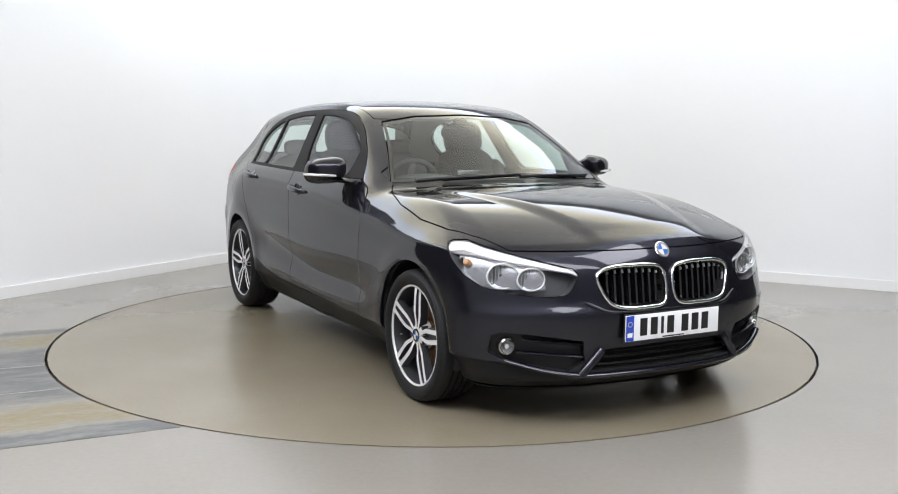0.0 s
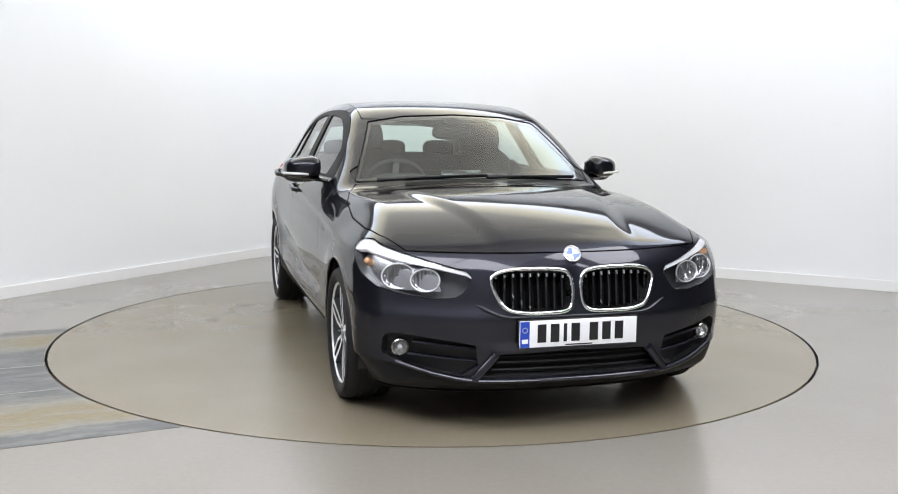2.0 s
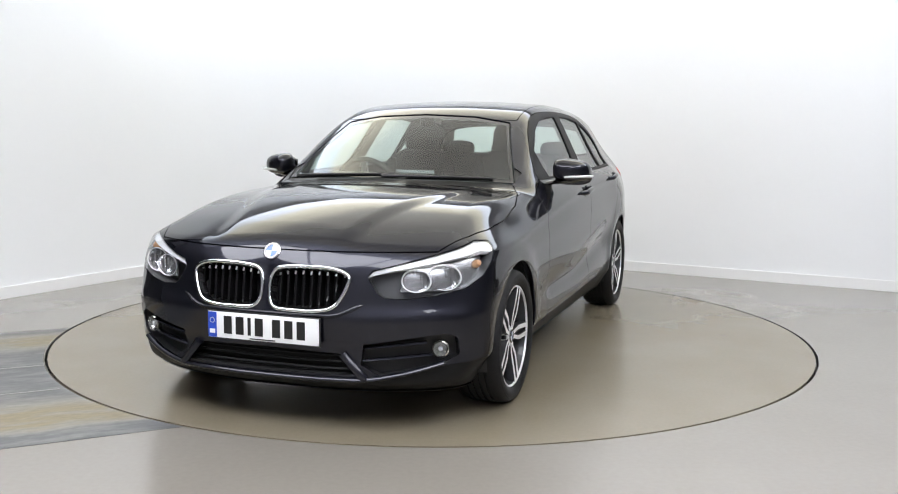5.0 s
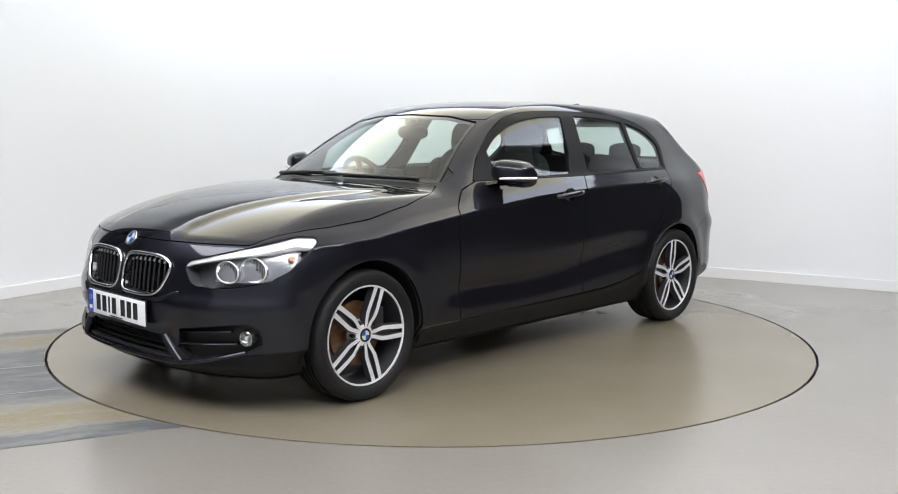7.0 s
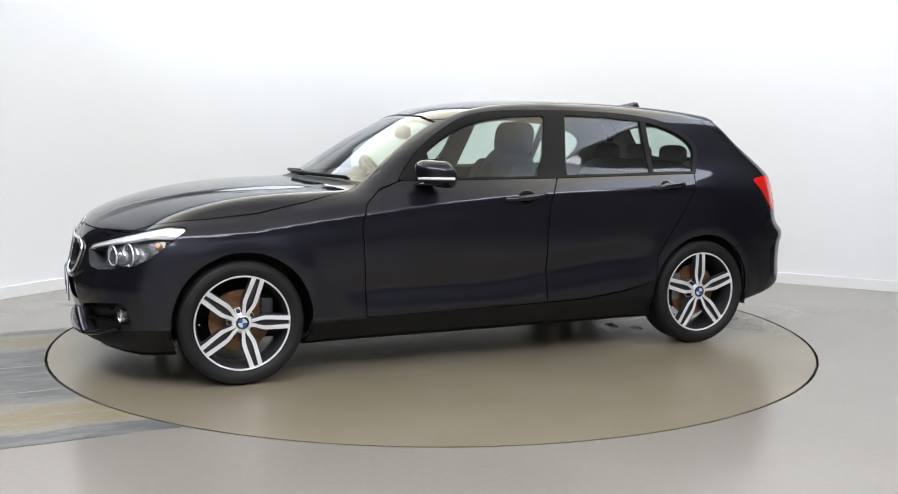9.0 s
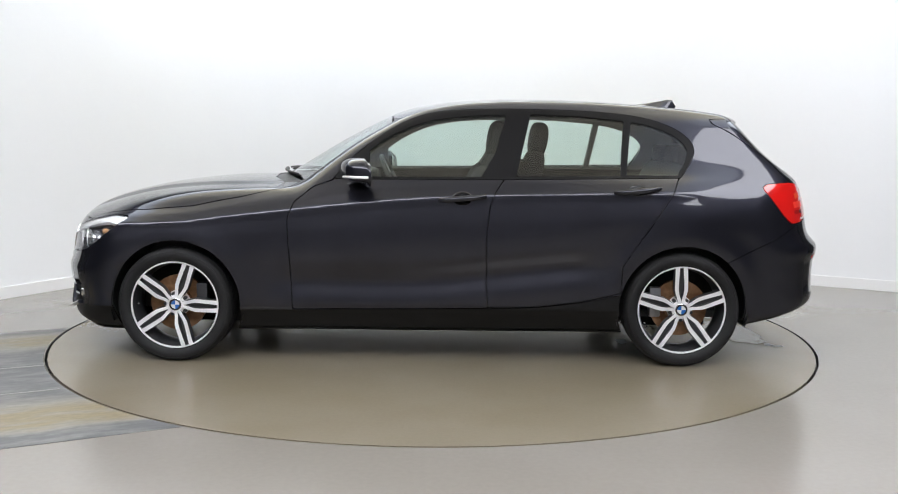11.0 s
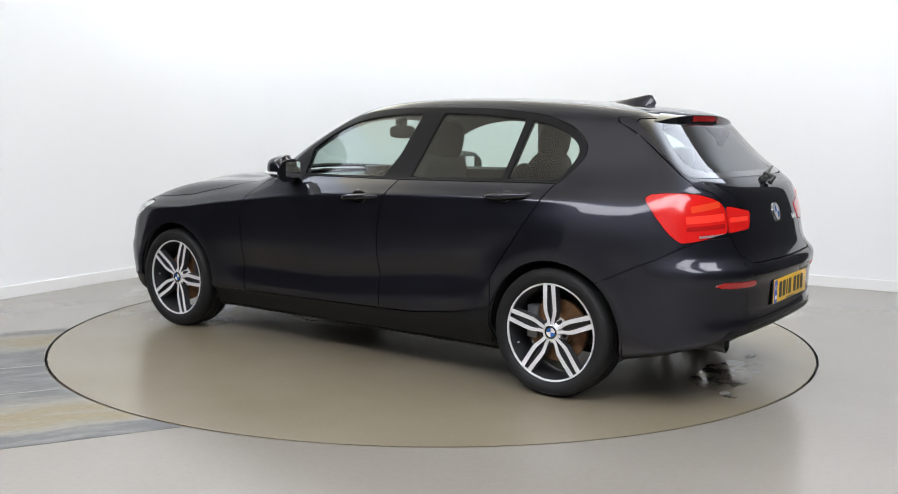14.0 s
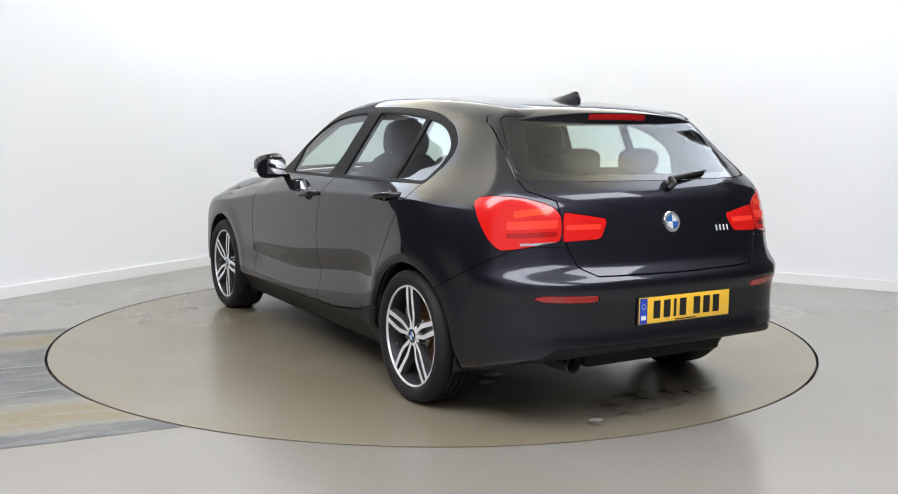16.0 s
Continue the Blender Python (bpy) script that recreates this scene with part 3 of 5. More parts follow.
def build_room():
    tagged(part("wall_white", upright_strip(wall_line(0.0), wall_line(-0.2), 0, ROOM_H), WALL, angle=60), "smooth white painted studio walls with a rounded corner", "wall", kind="structure")
    tagged(part("baseboard", upright_strip(wall_line(0.014), wall_line(0.001), 0.001, 0.088), SKIRT, angle=60), "low white skirting board along the studio wall", "skirting", kind="structure")
    def at(r, l):
        return CORNER + ALONG_R * r + ALONG_L * l
    # the unseen rest of the hall: a bay beyond the end of the white wall, a grey wall behind the camera
    # the bay's lack of light is put into its wall colour
    for name, p, q, mat, lab in (("wall_bay_front", at(-4, LEFT_END), at(-0.2, LEFT_END), HALL, "unseen bay wall, its missing light put into the dark colour"), ("wall_bay_side", at(-4, 13), at(-4, LEFT_END), HALL, "unseen bay wall, its missing light put into the dark colour"),
                                 ("wall_bay_back", at(1.85, 13), at(-4, 13), HALL, "unseen bay wall, its missing light put into the dark colour"), ("wall_bay_end", at(1.85, 9.5), at(1.85, 13), HALL, "unseen bay wall, its missing light put into the dark colour"),
                                 ("wall_back", at(ROOM_R, 9.5), at(1.85, 9.5), HALL_GREY, "plain grey wall closing the studio"), ("wall_side", at(ROOM_R, 0.0), at(ROOM_R, 9.5), HALL, "unseen wall closing the studio, dark in colour"), ("wall_side_front", at(RIGHT_END, 0.0), at(ROOM_R, 0.0), HALL, "unseen wall beyond the white studio wall, dark in colour")):
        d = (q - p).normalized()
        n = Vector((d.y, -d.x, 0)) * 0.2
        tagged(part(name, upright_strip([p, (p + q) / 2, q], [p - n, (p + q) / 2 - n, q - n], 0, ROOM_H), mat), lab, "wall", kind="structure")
    # floor with a round opening for the turntable
    bm = bmesh.new()
    n = 128
    ring0 = [bm.verts.new(((DISC_R + 0.006) * math.cos(2 * math.pi * i / n), (DISC_R + 0.006) * math.sin(2 * math.pi * i / n), 0)) for i in range(n)]
    ringd = [bm.verts.new((v.co.x, v.co.y, -0.05)) for v in ring0]
    ring1 = [bm.verts.new((16 * math.cos(2 * math.pi * i / n), 16 * math.sin(2 * math.pi * i / n), 0)) for i in range(n)]
    for i in range(n):
        j = (i + 1) % n
        bm.faces.new((ring0[i], ring0[j], ring1[j], ring1[i]))
        bm.faces.new((ringd[i], ringd[j], ring0[j], ring0[i]))
    bm.faces.new(ringd)
    floor = part("floor", bm, FLOOR)
    for f in floor.data.polygons:
        if f.center.z < -0.01:
            f.material_index = 1
    floor.data.materials.append(GAP)
    tagged(floor, "smooth grey painted concrete studio floor", "floor", kind="structure")
    # ceiling
    bm = bmesh.new()
    corners = [at(-4.2, -0.2), at(10.7, -0.2), at(10.7, 13.2), at(-4.2, 13.2)]
    lo = [bm.verts.new((p.x, p.y, ROOM_H)) for p in corners]
    hi = [bm.verts.new((p.x, p.y, ROOM_H + 0.2)) for p in corners]
    bm.faces.new(lo)
    bm.faces.new(hi)
    for i in range(4):
        bm.faces.new((lo[i], lo[(i + 1) % 4], hi[(i + 1) % 4], hi[i]))
    tagged(part("ceiling", bm, CEIL), "plain white studio ceiling", "ceiling", kind="structure")
    # the light box hung over the turntable
    m = Matrix.Translation((0, 0, BOX_Z)) @ Matrix.Rotation(math.atan2(ALONG_R.y, ALONG_R.x), 4, "Z")
    lamp = thing("ceiling_light", "large square white fabric light box hung over the turntable", "ceiling light", at=m)
    h = BOX_HALF
    part("diffuser", box(2 * h, 2 * h, 0.02, 0.004), DIFFUSER, lamp, "glowing white fabric diffuser, brightest along its edges")
    for k in range(4):
        rot = Matrix.Rotation(k * math.pi / 2, 4, "Z")
        part("side_panel", box(2 * h + 0.03, 0.03, 0.26, 0.004, m=rot @ Matrix.Translation((0.015, h + 0.016, 0.11))), SKIRT, lamp, "white painted side of the light box")
        part("hanger", tube([(0, 0, 0), (0, 0, ROOM_H - BOX_Z - 0.22)], 0.008, 8), SATIN, lamp, "thin steel hanger", m=rot @ Matrix.Translation((h - 0.3, h - 0.3, 0.235)))
    part("back_panel", box(2 * h, 2 * h, 0.01, m=Matrix.Translation((0, 0, 0.23))), SKIRT, lamp)


def build_panels():
    """Luminous ceiling panels over the open side of the studio, round two sides of the light box."""
    first = None
    for r, l in [(1.5 + 2.36 * i, 7.45) for i in range(4)] + [(7.4, 3.9)]:
        p = CORNER + ALONG_R * r + ALONG_L * l
        m = Matrix.Translation((p.x, p.y, ROOM_H - 0.03)) @ Matrix.Rotation(math.atan2(ALONG_R.y, ALONG_R.x), 4, "Z")
        if first is None:
            first = thing("ceiling_panel", "square white luminous ceiling panel in a thin frame", "ceiling light", "ceiling light panels", at=m)
            part("diffuser", box(2.28, 2.28, 0.02, 0.002), PANEL, first, "glowing white diffuser")
            for k in range(4):
                part("frame", box(2.33, 0.024, 0.05, 0.004, m=Matrix.Rotation(k * math.pi / 2, 4, "Z") @ Matrix.Translation((0, 1.153, 0.0))), SKIRT, first)
        else:
            copy_thing(first, m)


def band_strip(name, o0, o1, mat, label, z, s0=-5.0, wobble=0.0, s1=None):
    """A strip of floor repair that runs up to the turntable's edge."""
    d, n = Vector((0.9063, 0.4226, 0)), Vector((-0.4226, 0.9063, 0))
    rnd = random.Random(name + str(o0))
    rows = 60
    bm = bmesh.new()
    lo, hi = [], []
    r = DISC_R + 0.012
    for i in range(rows + 1):
        o = o0 + (o1 - o0) * i / rows
        end = -math.sqrt(max(r * r - o * o, 0.0)) if s1 is None else s1
        wob = wobble * rnd.uniform(-1, 1)
        p, q = d * (s0 + wob) + n * o, d * end + n * o
        lo.append(bm.verts.new((p.x, p.y, z)))
        hi.append(bm.verts.new((q.x, q.y, z)))
    for i in range(rows):
        bm.faces.new((lo[i], hi[i], hi[i + 1], lo[i + 1]))
    ex = bmesh.ops.extrude_face_region(bm, geom=list(bm.faces))
    for v in ex["geom"]:
        if isinstance(v, bmesh.types.BMVert):
            v.co.z -= z
    return tagged(part(name, bm, mat), label, "floor patch", kind="structure")


def build_floor_band():
    band_strip("pavement_repair", -1.37, 0.925, REPAIR, "worn grey and tan floor repair leading to the turntable", 0.002)
    band_strip("pavement_scrape", -0.03, -0.018, PALE, "thin pale scrape across the worn screed", 0.0045, s0=-3.4)
    band_strip("pavement_scrape_low", -0.555, -0.543, PALE, "thin pale scrape across the worn screed", 0.0045, s0=-3.2, s1=-2.22)


def build_turntable():
    table = thing("turntable", "round warm grey painted turntable set flush in the floor", "turntable")
    bm = bmesh.new()
    bmesh.ops.create_circle(bm, cap_ends=True, segments=160, radius=DISC_R - 0.009)
    ex = bmesh.ops.extrude_face_region(bm, geom=list(bm.faces))
    for v in ex["geom"]:
        if isinstance(v, bmesh.types.BMVert):
            v.co.z -= 0.04
    part("platform", bm, DISC, table)
    rnd = random.Random(4)
    # stains behind the car that turn with the platform
    for x, y, sx, sy, mat in ((-1.86, -0.02, 0.15, 0.30, WET), (-1.98, 0.33, 0.02, 0.03, PALE), (-1.83, -0.50, 0.02, 0.05, PALE), (-2.02, 0.37, 0.03, 0.03, WET), (-1.12, 0.29, 0.03, 0.06, PALE), (-1.22, 0.40, 0.03, 0.04, PALE)):
        bm = bmesh.new()
        vs = []
        for i in range(22):
            a = 2 * math.pi * i / 22
            k = 1 + rnd.uniform(-0.18, 0.18)
            c, s = math.cos(a), math.sin(a)
            vs.append(bm.verts.new((x + sx * k * math.copysign(abs(c) ** 0.6, c), y + sy * k * math.copysign(abs(s) ** 0.6, s), 0.0015)))
        bm.faces.new(vs)
        ex = bmesh.ops.extrude_face_region(bm, geom=list(bm.faces))
        for v in ex["geom"]:
            if isinstance(v, bmesh.types.BMVert):
                v.co.z -= 0.0014
        part("stain", bm, mat, table, "dark wet stain" if mat is WET else "pale scrape in the paint")
    return table


# ---- the car ----
DLO = np.concatenate([spline([(0.515, 0.978), (0.40, 1.105), (0.30, 1.185), (0.20, 1.25), (0.07, 1.312), (-0.10, 1.346), (-0.41, 1.358), (-0.83, 1.350),
                              (-1.12, 1.322), (-1.30, 1.270), (-1.395, 1.205), (-1.42, 1.150), (-1.40, 1.09), (-1.33, 1.000)], 5, closed=False), [(-0.4, 0.984)]])
PANE_A = np.concatenate([[(0.318, 0.990), (0.326, 1.128)], spline([(0.326, 1.128), (0.207, 1.210), (0.021, 1.285), (-0.20, 1.318), (-0.413, 1.326)], 5, closed=False), [(-0.349, 1.113), (-0.278, 0.996)]])
PANE_B = np.array([(-0.462, 1.000), (-0.545, 1.331), (-0.80, 1.322), (-1.05, 1.299), (-1.014, 1.008)])
PANE_C = np.concatenate([[(-1.045, 1.010), (-1.087, 1.294)], spline([(-1.087, 1.294), (-1.19, 1.272), (-1.29, 1.235), (-1.36, 1.185), (-1.382, 1.14), (-1.365, 1.09), (-1.318, 1.013)], 5, closed=False)])
SCREEN = [(0.665, 0.968), (0.50, 1.285), (0.30, 1.318), (0.0, 1.330), (-0.30, 1.318), (-0.50, 1.285), (-0.665, 0.968), (-0.4, 0.985), (0, 0.99), (0.4, 0.985)]
BACKLIGHT = [(0.0, 1.035), (0.45, 1.037), (0.622, 1.043), (0.646, 1.075), (0.606, 1.2), (0.570, 1.288), (0.55, 1.306), (0.0, 1.318)]
BACKLIGHT = BACKLIGHT + [(-y, z) for y, z in BACKLIGHT[-2:0:-1]]
BACK_PANE = [(0.0, 1.062), (0.47, 1.063), (0.555, 1.085), (0.570, 1.105), (0.542, 1.17), (0.505, 1.262), (0.46, 1.283), (0.0, 1.290)]
BACK_PANE = BACK_PANE + [(-y, z) for y, z in BACK_PANE[-2:0:-1]]
BONNET = [(0.93, 0.0), (0.90, 0.30), (0.80, 0.56), (0.70, 0.665), (0.80, 0.715), (1.0, 0.762), (1.25, 0.782), (1.5, 0.775), (1.66, 0.745), (1.78, 0.70), (1.95, 0.62), (2.2, 0.6), (2.2, 0.0)]
BONNET = BONNET + [(x, -y) for x, y in BONNET[-2:0:-1]]
COWL = [(0.94, 0.0), (0.91, 0.30), (0.81, 0.56), (0.72, 0.655), (0.58, 0.675), (0.5, 0.3), (0.5, 0.0)]
COWL = COWL + [(x, -y) for x, y in COWL[-2:0:-1]]
KIDNEY = spline([(0.368, 0.628), (0.348, 0.668), (0.283, 0.687), (0.195, 0.690), (0.108, 0.688), (0.038, 0.674), (0.014, 0.624), (0.017, 0.542), (0.050, 0.506), (0.14, 0.501), (0.245, 0.503), (0.322, 0.530)], 4)
HEADLAMP = [(-1.585, 0.648), (-1.55, 0.674), (-1.25, 0.724), (-0.90, 0.779), (-0.79, 0.774), (-0.772, 0.758), (-0.82, 0.705), (-0.92, 0.642), (-1.04, 0.597), (-1.22, 0.572), (-1.40, 0.560), (-1.51, 0.566), (-1.545, 0.582)]
INTAKE = [(0.33, 0.335), (0.0, 0.345), (-0.33, 0.335), (-0.42, 0.25), (0.0, 0.240), (0.42, 0.25)]
SIDE_INTAKE = [(0.425, 0.376), (0.58, 0.400), (0.73, 0.420), (0.772, 0.400), (0.775, 0.325), (0.70, 0.285), (0.49, 0.245), (0.412, 0.29)]
TAIL_OUT = [(-0.983, 0.935), (-0.985, 0.955), (-1.02, 0.970), (-1.10, 0.977), (-1.20, 0.978), (-1.30, 0.971), (-1.40, 0.953), (-1.46, 0.935), (-1.495, 0.905), (-1.505, 0.86), (-1.503, 0.800), (-1.42, 0.790), (-1.30, 0.772), (-1.20, 0.762), (-1.165, 0.761), (-1.13, 0.775), (-1.08, 0.81), (-1.02, 0.875)]
TAIL_IN = [(-1.507, 0.918), (-1.62, 0.905), (-1.735, 0.888), (-1.742, 0.865), (-1.715, 0.805), (-1.515, 0.798)]
TAILGATE = [(0.0, 0.655), (0.43, 0.660), (0.50, 0.695), (0.54, 0.78), (0.555, 0.96), (0.655, 1.00), (0.662, 1.05), (0.618, 1.2), (0.585, 1.285), (0.565, 1.312), (0.0, 1.326)]
TAILGATE = TAILGATE + [(-y, z) for y, z in TAILGATE[-2:0:-1]]
DOOR_F = [(0.49, 0.982), (0.614, 0.938), (0.709, 0.86), (0.742, 0.767), (0.729, 0.551), (0.717, 0.292), (-0.316, 0.308), (-0.306, 0.667), (-0.324, 0.848), (-0.356, 0.923), (-0.402, 0.99)]
DOOR_R = [(-0.402, 0.99), (-0.356, 0.923), (-0.324, 0.848), (-0.306, 0.667), (-0.316, 0.308), (-0.552, 0.315), (-0.80, 0.345), (-1.02, 0.40), (-1.02, 0.533), (-1.077, 0.624), (-1.161, 0.744), (-1.271, 0.908), (-1.325, 1.01)]
SILL = [(1.05, 0.278), (0.72, 0.285), (0.0, 0.297), (-0.55, 0.310), (-0.80, 0.340), (-1.06, 0.395), (-1.06, 0.0), (1.05, 0.0)]
ARCHES = ((1.338, 0.310, 0.344), (-1.350, 0.308, 0.340))


def field_xz(poly, s, ymin=0.4):
    return lambda V: np.maximum(sd_poly(V[:, 0], V[:, 2], poly), ymin - V[:, 1] * s)


def narrowed(field):
    """The same outline with a finer shut line towards the roof."""
    return lambda V: field(V) * np.interp(V[:, 2], [1.14, 1.26], [1.0, 6.0])


def field_yz(poly, front, x0):
    return lambda V: np.maximum(sd_poly(V[:, 1], V[:, 2], poly), (x0 - V[:, 0]) if front else (V[:, 0] - x0))


def field_diag(poly, s, front):
    k = -1 if front else 1
    return lambda V: np.maximum(sd_poly(V[:, 1] * s + k * V[:, 0], V[:, 2], poly), np.maximum(0.1 - V[:, 1] * s, 1.0 - V[:, 0] if front else V[:, 0] + 1.0))


def field_xy(poly, z0):
    return lambda V: np.maximum(sd_poly(V[:, 0], V[:, 1], poly), z0 - V[:, 2])


def mirror_poly(poly):
    return [(-a, b) for a, b in poly]


def side_poly(poly, s):
    return poly if s > 0 else mirror_poly(poly)


def arch_field(V):
    d = np.min([np.hypot(V[:, 0] - x, V[:, 2] - z) - r for x, z, r in ARCHES], axis=0)
    return np.maximum(d, 0.42 - np.abs(V[:, 1]))


def tub(name, mesh, mat, parent, depth, label=""):
    """A recess behind an opening: its walls and its back."""
    V, T = mesh
    N = unit(slope(V))
    e = rim_of(T)
    a, b = V[e[:, 0]], V[e[:, 1]]
    B = V - N * depth
    o, m = len(B), len(e)
    i = np.arange(m)
    verts = np.concatenate([B, a - N[e[:, 0]] * 0.002, b - N[e[:, 1]] * 0.002, B[e[:, 1]], B[e[:, 0]]])
    faces = T.tolist() + np.stack([o + i, o + i + m, o + i + 2 * m, o + i + 3 * m], 1).tolist()
    return mesh_ob(name, verts, faces, mat, parent, label)


def surface_at(x=None, y=None, z=None, start=2.0):
    """Where a ray along the free axis, from outside, meets the body."""
    free = 0 if x is None else (1 if y is None else 2)
    def at(v):
        p = [x, y, z]
        p[free] = v
        return np.array(p, float)
    a, b = 0.0, start
    for _ in range(40):
        m = (a + b) / 2
        if outer(at(m)) < 0:
            a = m
        else:
            b = m
    return Vector(at(a))


def frame_at(p, up=Vector((0, 0, 1))):
    """A pose on the body whose z axis is the surface's normal, with x level."""
    n = Vector(unit(slope(np.array(p))))
    x = up.cross(n).normalized()
    y = n.cross(x)
    m = Matrix((x, y, n)).transposed().to_4x4()
    m.translation = p
    return m


def build_shell(car):
    skin = net(outer, (-2.36, -1.0, 0.06), (2.28, 1.0, 1.5), 0.016)
    V, T = skin
    # dark inner shell behind the panels
    holes = [field_yz(SCREEN, True, 0.0), field_yz(BACK_PANE, False, -1.5), arch_field, field_yz(INTAKE, True, 1.7)]
    for s in (1, -1):
        holes += [field_xz(p, s) for p in (PANE_A, PANE_B, PANE_C)]
        holes += [field_yz(side_poly(KIDNEY.tolist(), s), True, 1.8), field_diag(HEADLAMP, s, True), field_yz(side_poly(SIDE_INTAKE, s), True, 1.6)]
    inner = (V, T)
    for h in holes:
        inner = cut(inner[0], inner[1], h(inner[0]))[1]
    low, high = cut(inner[0], inner[1], inner[0][:, 2] - 1.0)
    for name, mesh, mat, lab in (("inner_shell", low, DASH, "black inner lining"), ("headliner", high, LINER, "grey cloth headliner and pillar trim")):
        N = unit(slope(mesh[0]))
        mesh_ob(name, mesh[0] - N * 0.028, mesh[1], mat, car, lab)

    under, skin = cut(V, T, V[:, 2] - FLOOR_Z(V[:, 0]) - 0.013)
    under = cut(under[0], under[1], arch_field(under[0]))[1]
    panel("underbody", under, CHIN_BLACK, car, "black underbody tray", depth=0)
    skin = cut(skin[0], skin[1], arch_field(skin[0]))[1]

    g, skin = take(skin, field_yz(SCREEN, True, 0.0), 0.003)
    ring, pane = cut(g[0], g[1], -sd_poly(g[0][:, 1], g[0][:, 2], SCREEN) - 0.016)
    glass_ob = panel("windscreen", pane, GLASS, car, "clear laminated windscreen", lift=-0.004, depth=0)
    panel("frit_band", ring, GLOSS_BLACK, glass_ob, "black border of the glass", lift=-0.004, depth=0)
    back, skin = take(skin, narrowed(field_yz(BACKLIGHT, False, -1.5)), 0.003)

    doors = {}
    for s in (1, -1):
        dlo, skin = take(skin, field_xz(DLO, s), 0.0015)
        pa, dlo = take(dlo, field_xz(PANE_A, s), 0.0)
        pb, dlo = take(dlo, field_xz(PANE_B, s), 0.0)
        pc, dlo = take(dlo, field_xz(PANE_C, s), 0.0)
        fa, skin = take(skin, field_xz(DOOR_F, s), 0.003)
        fb, skin = take(skin, field_xz(DOOR_R, s), 0.003)
        front = panel("front_door", fa, PAINT, car, "black metallic front door")
        rear = panel("rear_door", fb, PAINT, car, "black metallic rear door")
        doors[s] = (front, rear)
        split = cut(dlo[0], dlo[1], (-(dlo[0][:, 0] + 0.475 + 0.22 * (dlo[0][:, 2] - 1.16))))
        panel("window_frame", split[0], FRAME_BLACK, front, "matt black window surround", lift=0.001, depth=0.03)
        panel("window_frame", split[1], FRAME_BLACK, rear, "matt black window surround", lift=0.001, depth=0.03)
        panel("window_pane", pa, GLASS, front, "tinted side glass", lift=-0.006, depth=0)
        panel("window_pane", pb, GLASS, rear, "tinted side glass", lift=-0.006, depth=0)
        panel("quarter_pane", pc, GLASS, rear, "tinted quarter glass", lift=-0.006, depth=0)
        # a painted sill, coloured deeper black for the shade under the doors
        sill, skin = take(skin, field_xz(SILL, s), 0.002)
        panel("sill", sill, CHIN_BLACK, car, "side sill, its shade put into a deeper black", lift=-0.004)
        # lamps and openings of the nose
        lamp, skin = take(skin, field_diag(HEADLAMP, s, True), 0.002)
        build_headlamp(car, lamp, s)
        kid, skin = take(skin, field_yz(side_poly(KIDNEY.tolist(), s), True, 1.8), 0.0)
        build_kidney(car, kid, s)
        duct, skin = take(skin, field_yz(side_poly(SIDE_INTAKE, s), True, 1.6), 0.0)
        build_side_intake(car, duct, s)
        # tail lamps
        lo, skin = take(skin, field_diag(TAIL_OUT, s, False), 0.002)
        li, skin = take(skin, field_diag(TAIL_IN, s, False), 0.002)
        build_tail_lamp(car, lo, li, s)
        refl = [(0.42, 0.568), (0.45, 0.586), (0.66, 0.590), (0.70, 0.580), (0.69, 0.568), (0.60, 0.560), (0.46, 0.558)]
        rf, skin = take(skin, field_yz(side_poly(refl, s), False, -1.5), 0.001)
        panel("rear_reflector", rf, REDDEEP, car, "slim red bumper reflector", lift=0.003)
    duct, skin = take(skin, field_yz(INTAKE, True, 1.7), 0.0)
    build_intake(car, duct)
    bonnet, skin = take(skin, field_xy(BONNET, 0.744), 0.0028)
    panel("bonnet", bonnet, PAINT, car, "black metallic bonnet with two creases")
    cowl, skin = take(skin, field_xy(COWL, 0.9), 0.001)
    panel("cowl", cowl, TRIM, car, "matt black cowl panel", lift=-0.006)
    gate, skin = take(skin, narrowed(field_yz(TAILGATE, False, -1.45)), 0.003)
    gate_ob = panel("tailgate", gate, PAINT, car, "black metallic tailgate")
    pane, ring = cut(back[0], back[1], sd_poly(back[0][:, 1], back[0][:, 2], BACK_PANE))
    panel("rear_window", pane, GLASS, gate_ob, "tinted heated rear window", lift=-0.004, depth=0)
    panel("frit_band", ring, GLOSS_BLACK, gate_ob, "black border of the rear glass", lift=-0.004, depth=0)
    nose, skin = cut(skin[0], skin[1], 1.66 - skin[0][:, 0] + 0.10 * (skin[0][:, 2] - 0.6))
    chin, nose = take(nose, lambda W: np.maximum(W[:, 2] - np.interp(np.abs(W[:, 1]), [0, 0.42, 0.5, 0.6, 0.74, 0.9], [0.222, 0.222, 0.228, 0.25, 0.285, 0.30]), 1.6 - W[:, 0]), 0.001)
    panel("chin_spoiler", chin, CHIN_BLACK, car, "matt black chin under the bumper", lift=-0.006)
    panel("front_bumper", nose, PAINT, car, "black metallic front bumper")
    rear_b, skin = take(skin, lambda W: np.maximum(sd_poly(W[:, 0], W[:, 2], [(-1.55, 0.55), (-1.69, 0.618), (-1.857, 0.696), (-2.0, 0.775), (-2.4, 0.80), (-2.4, 0.0), (-1.55, 0.0)]), -1.5 + 0 * W[:, 0]), 0.002)
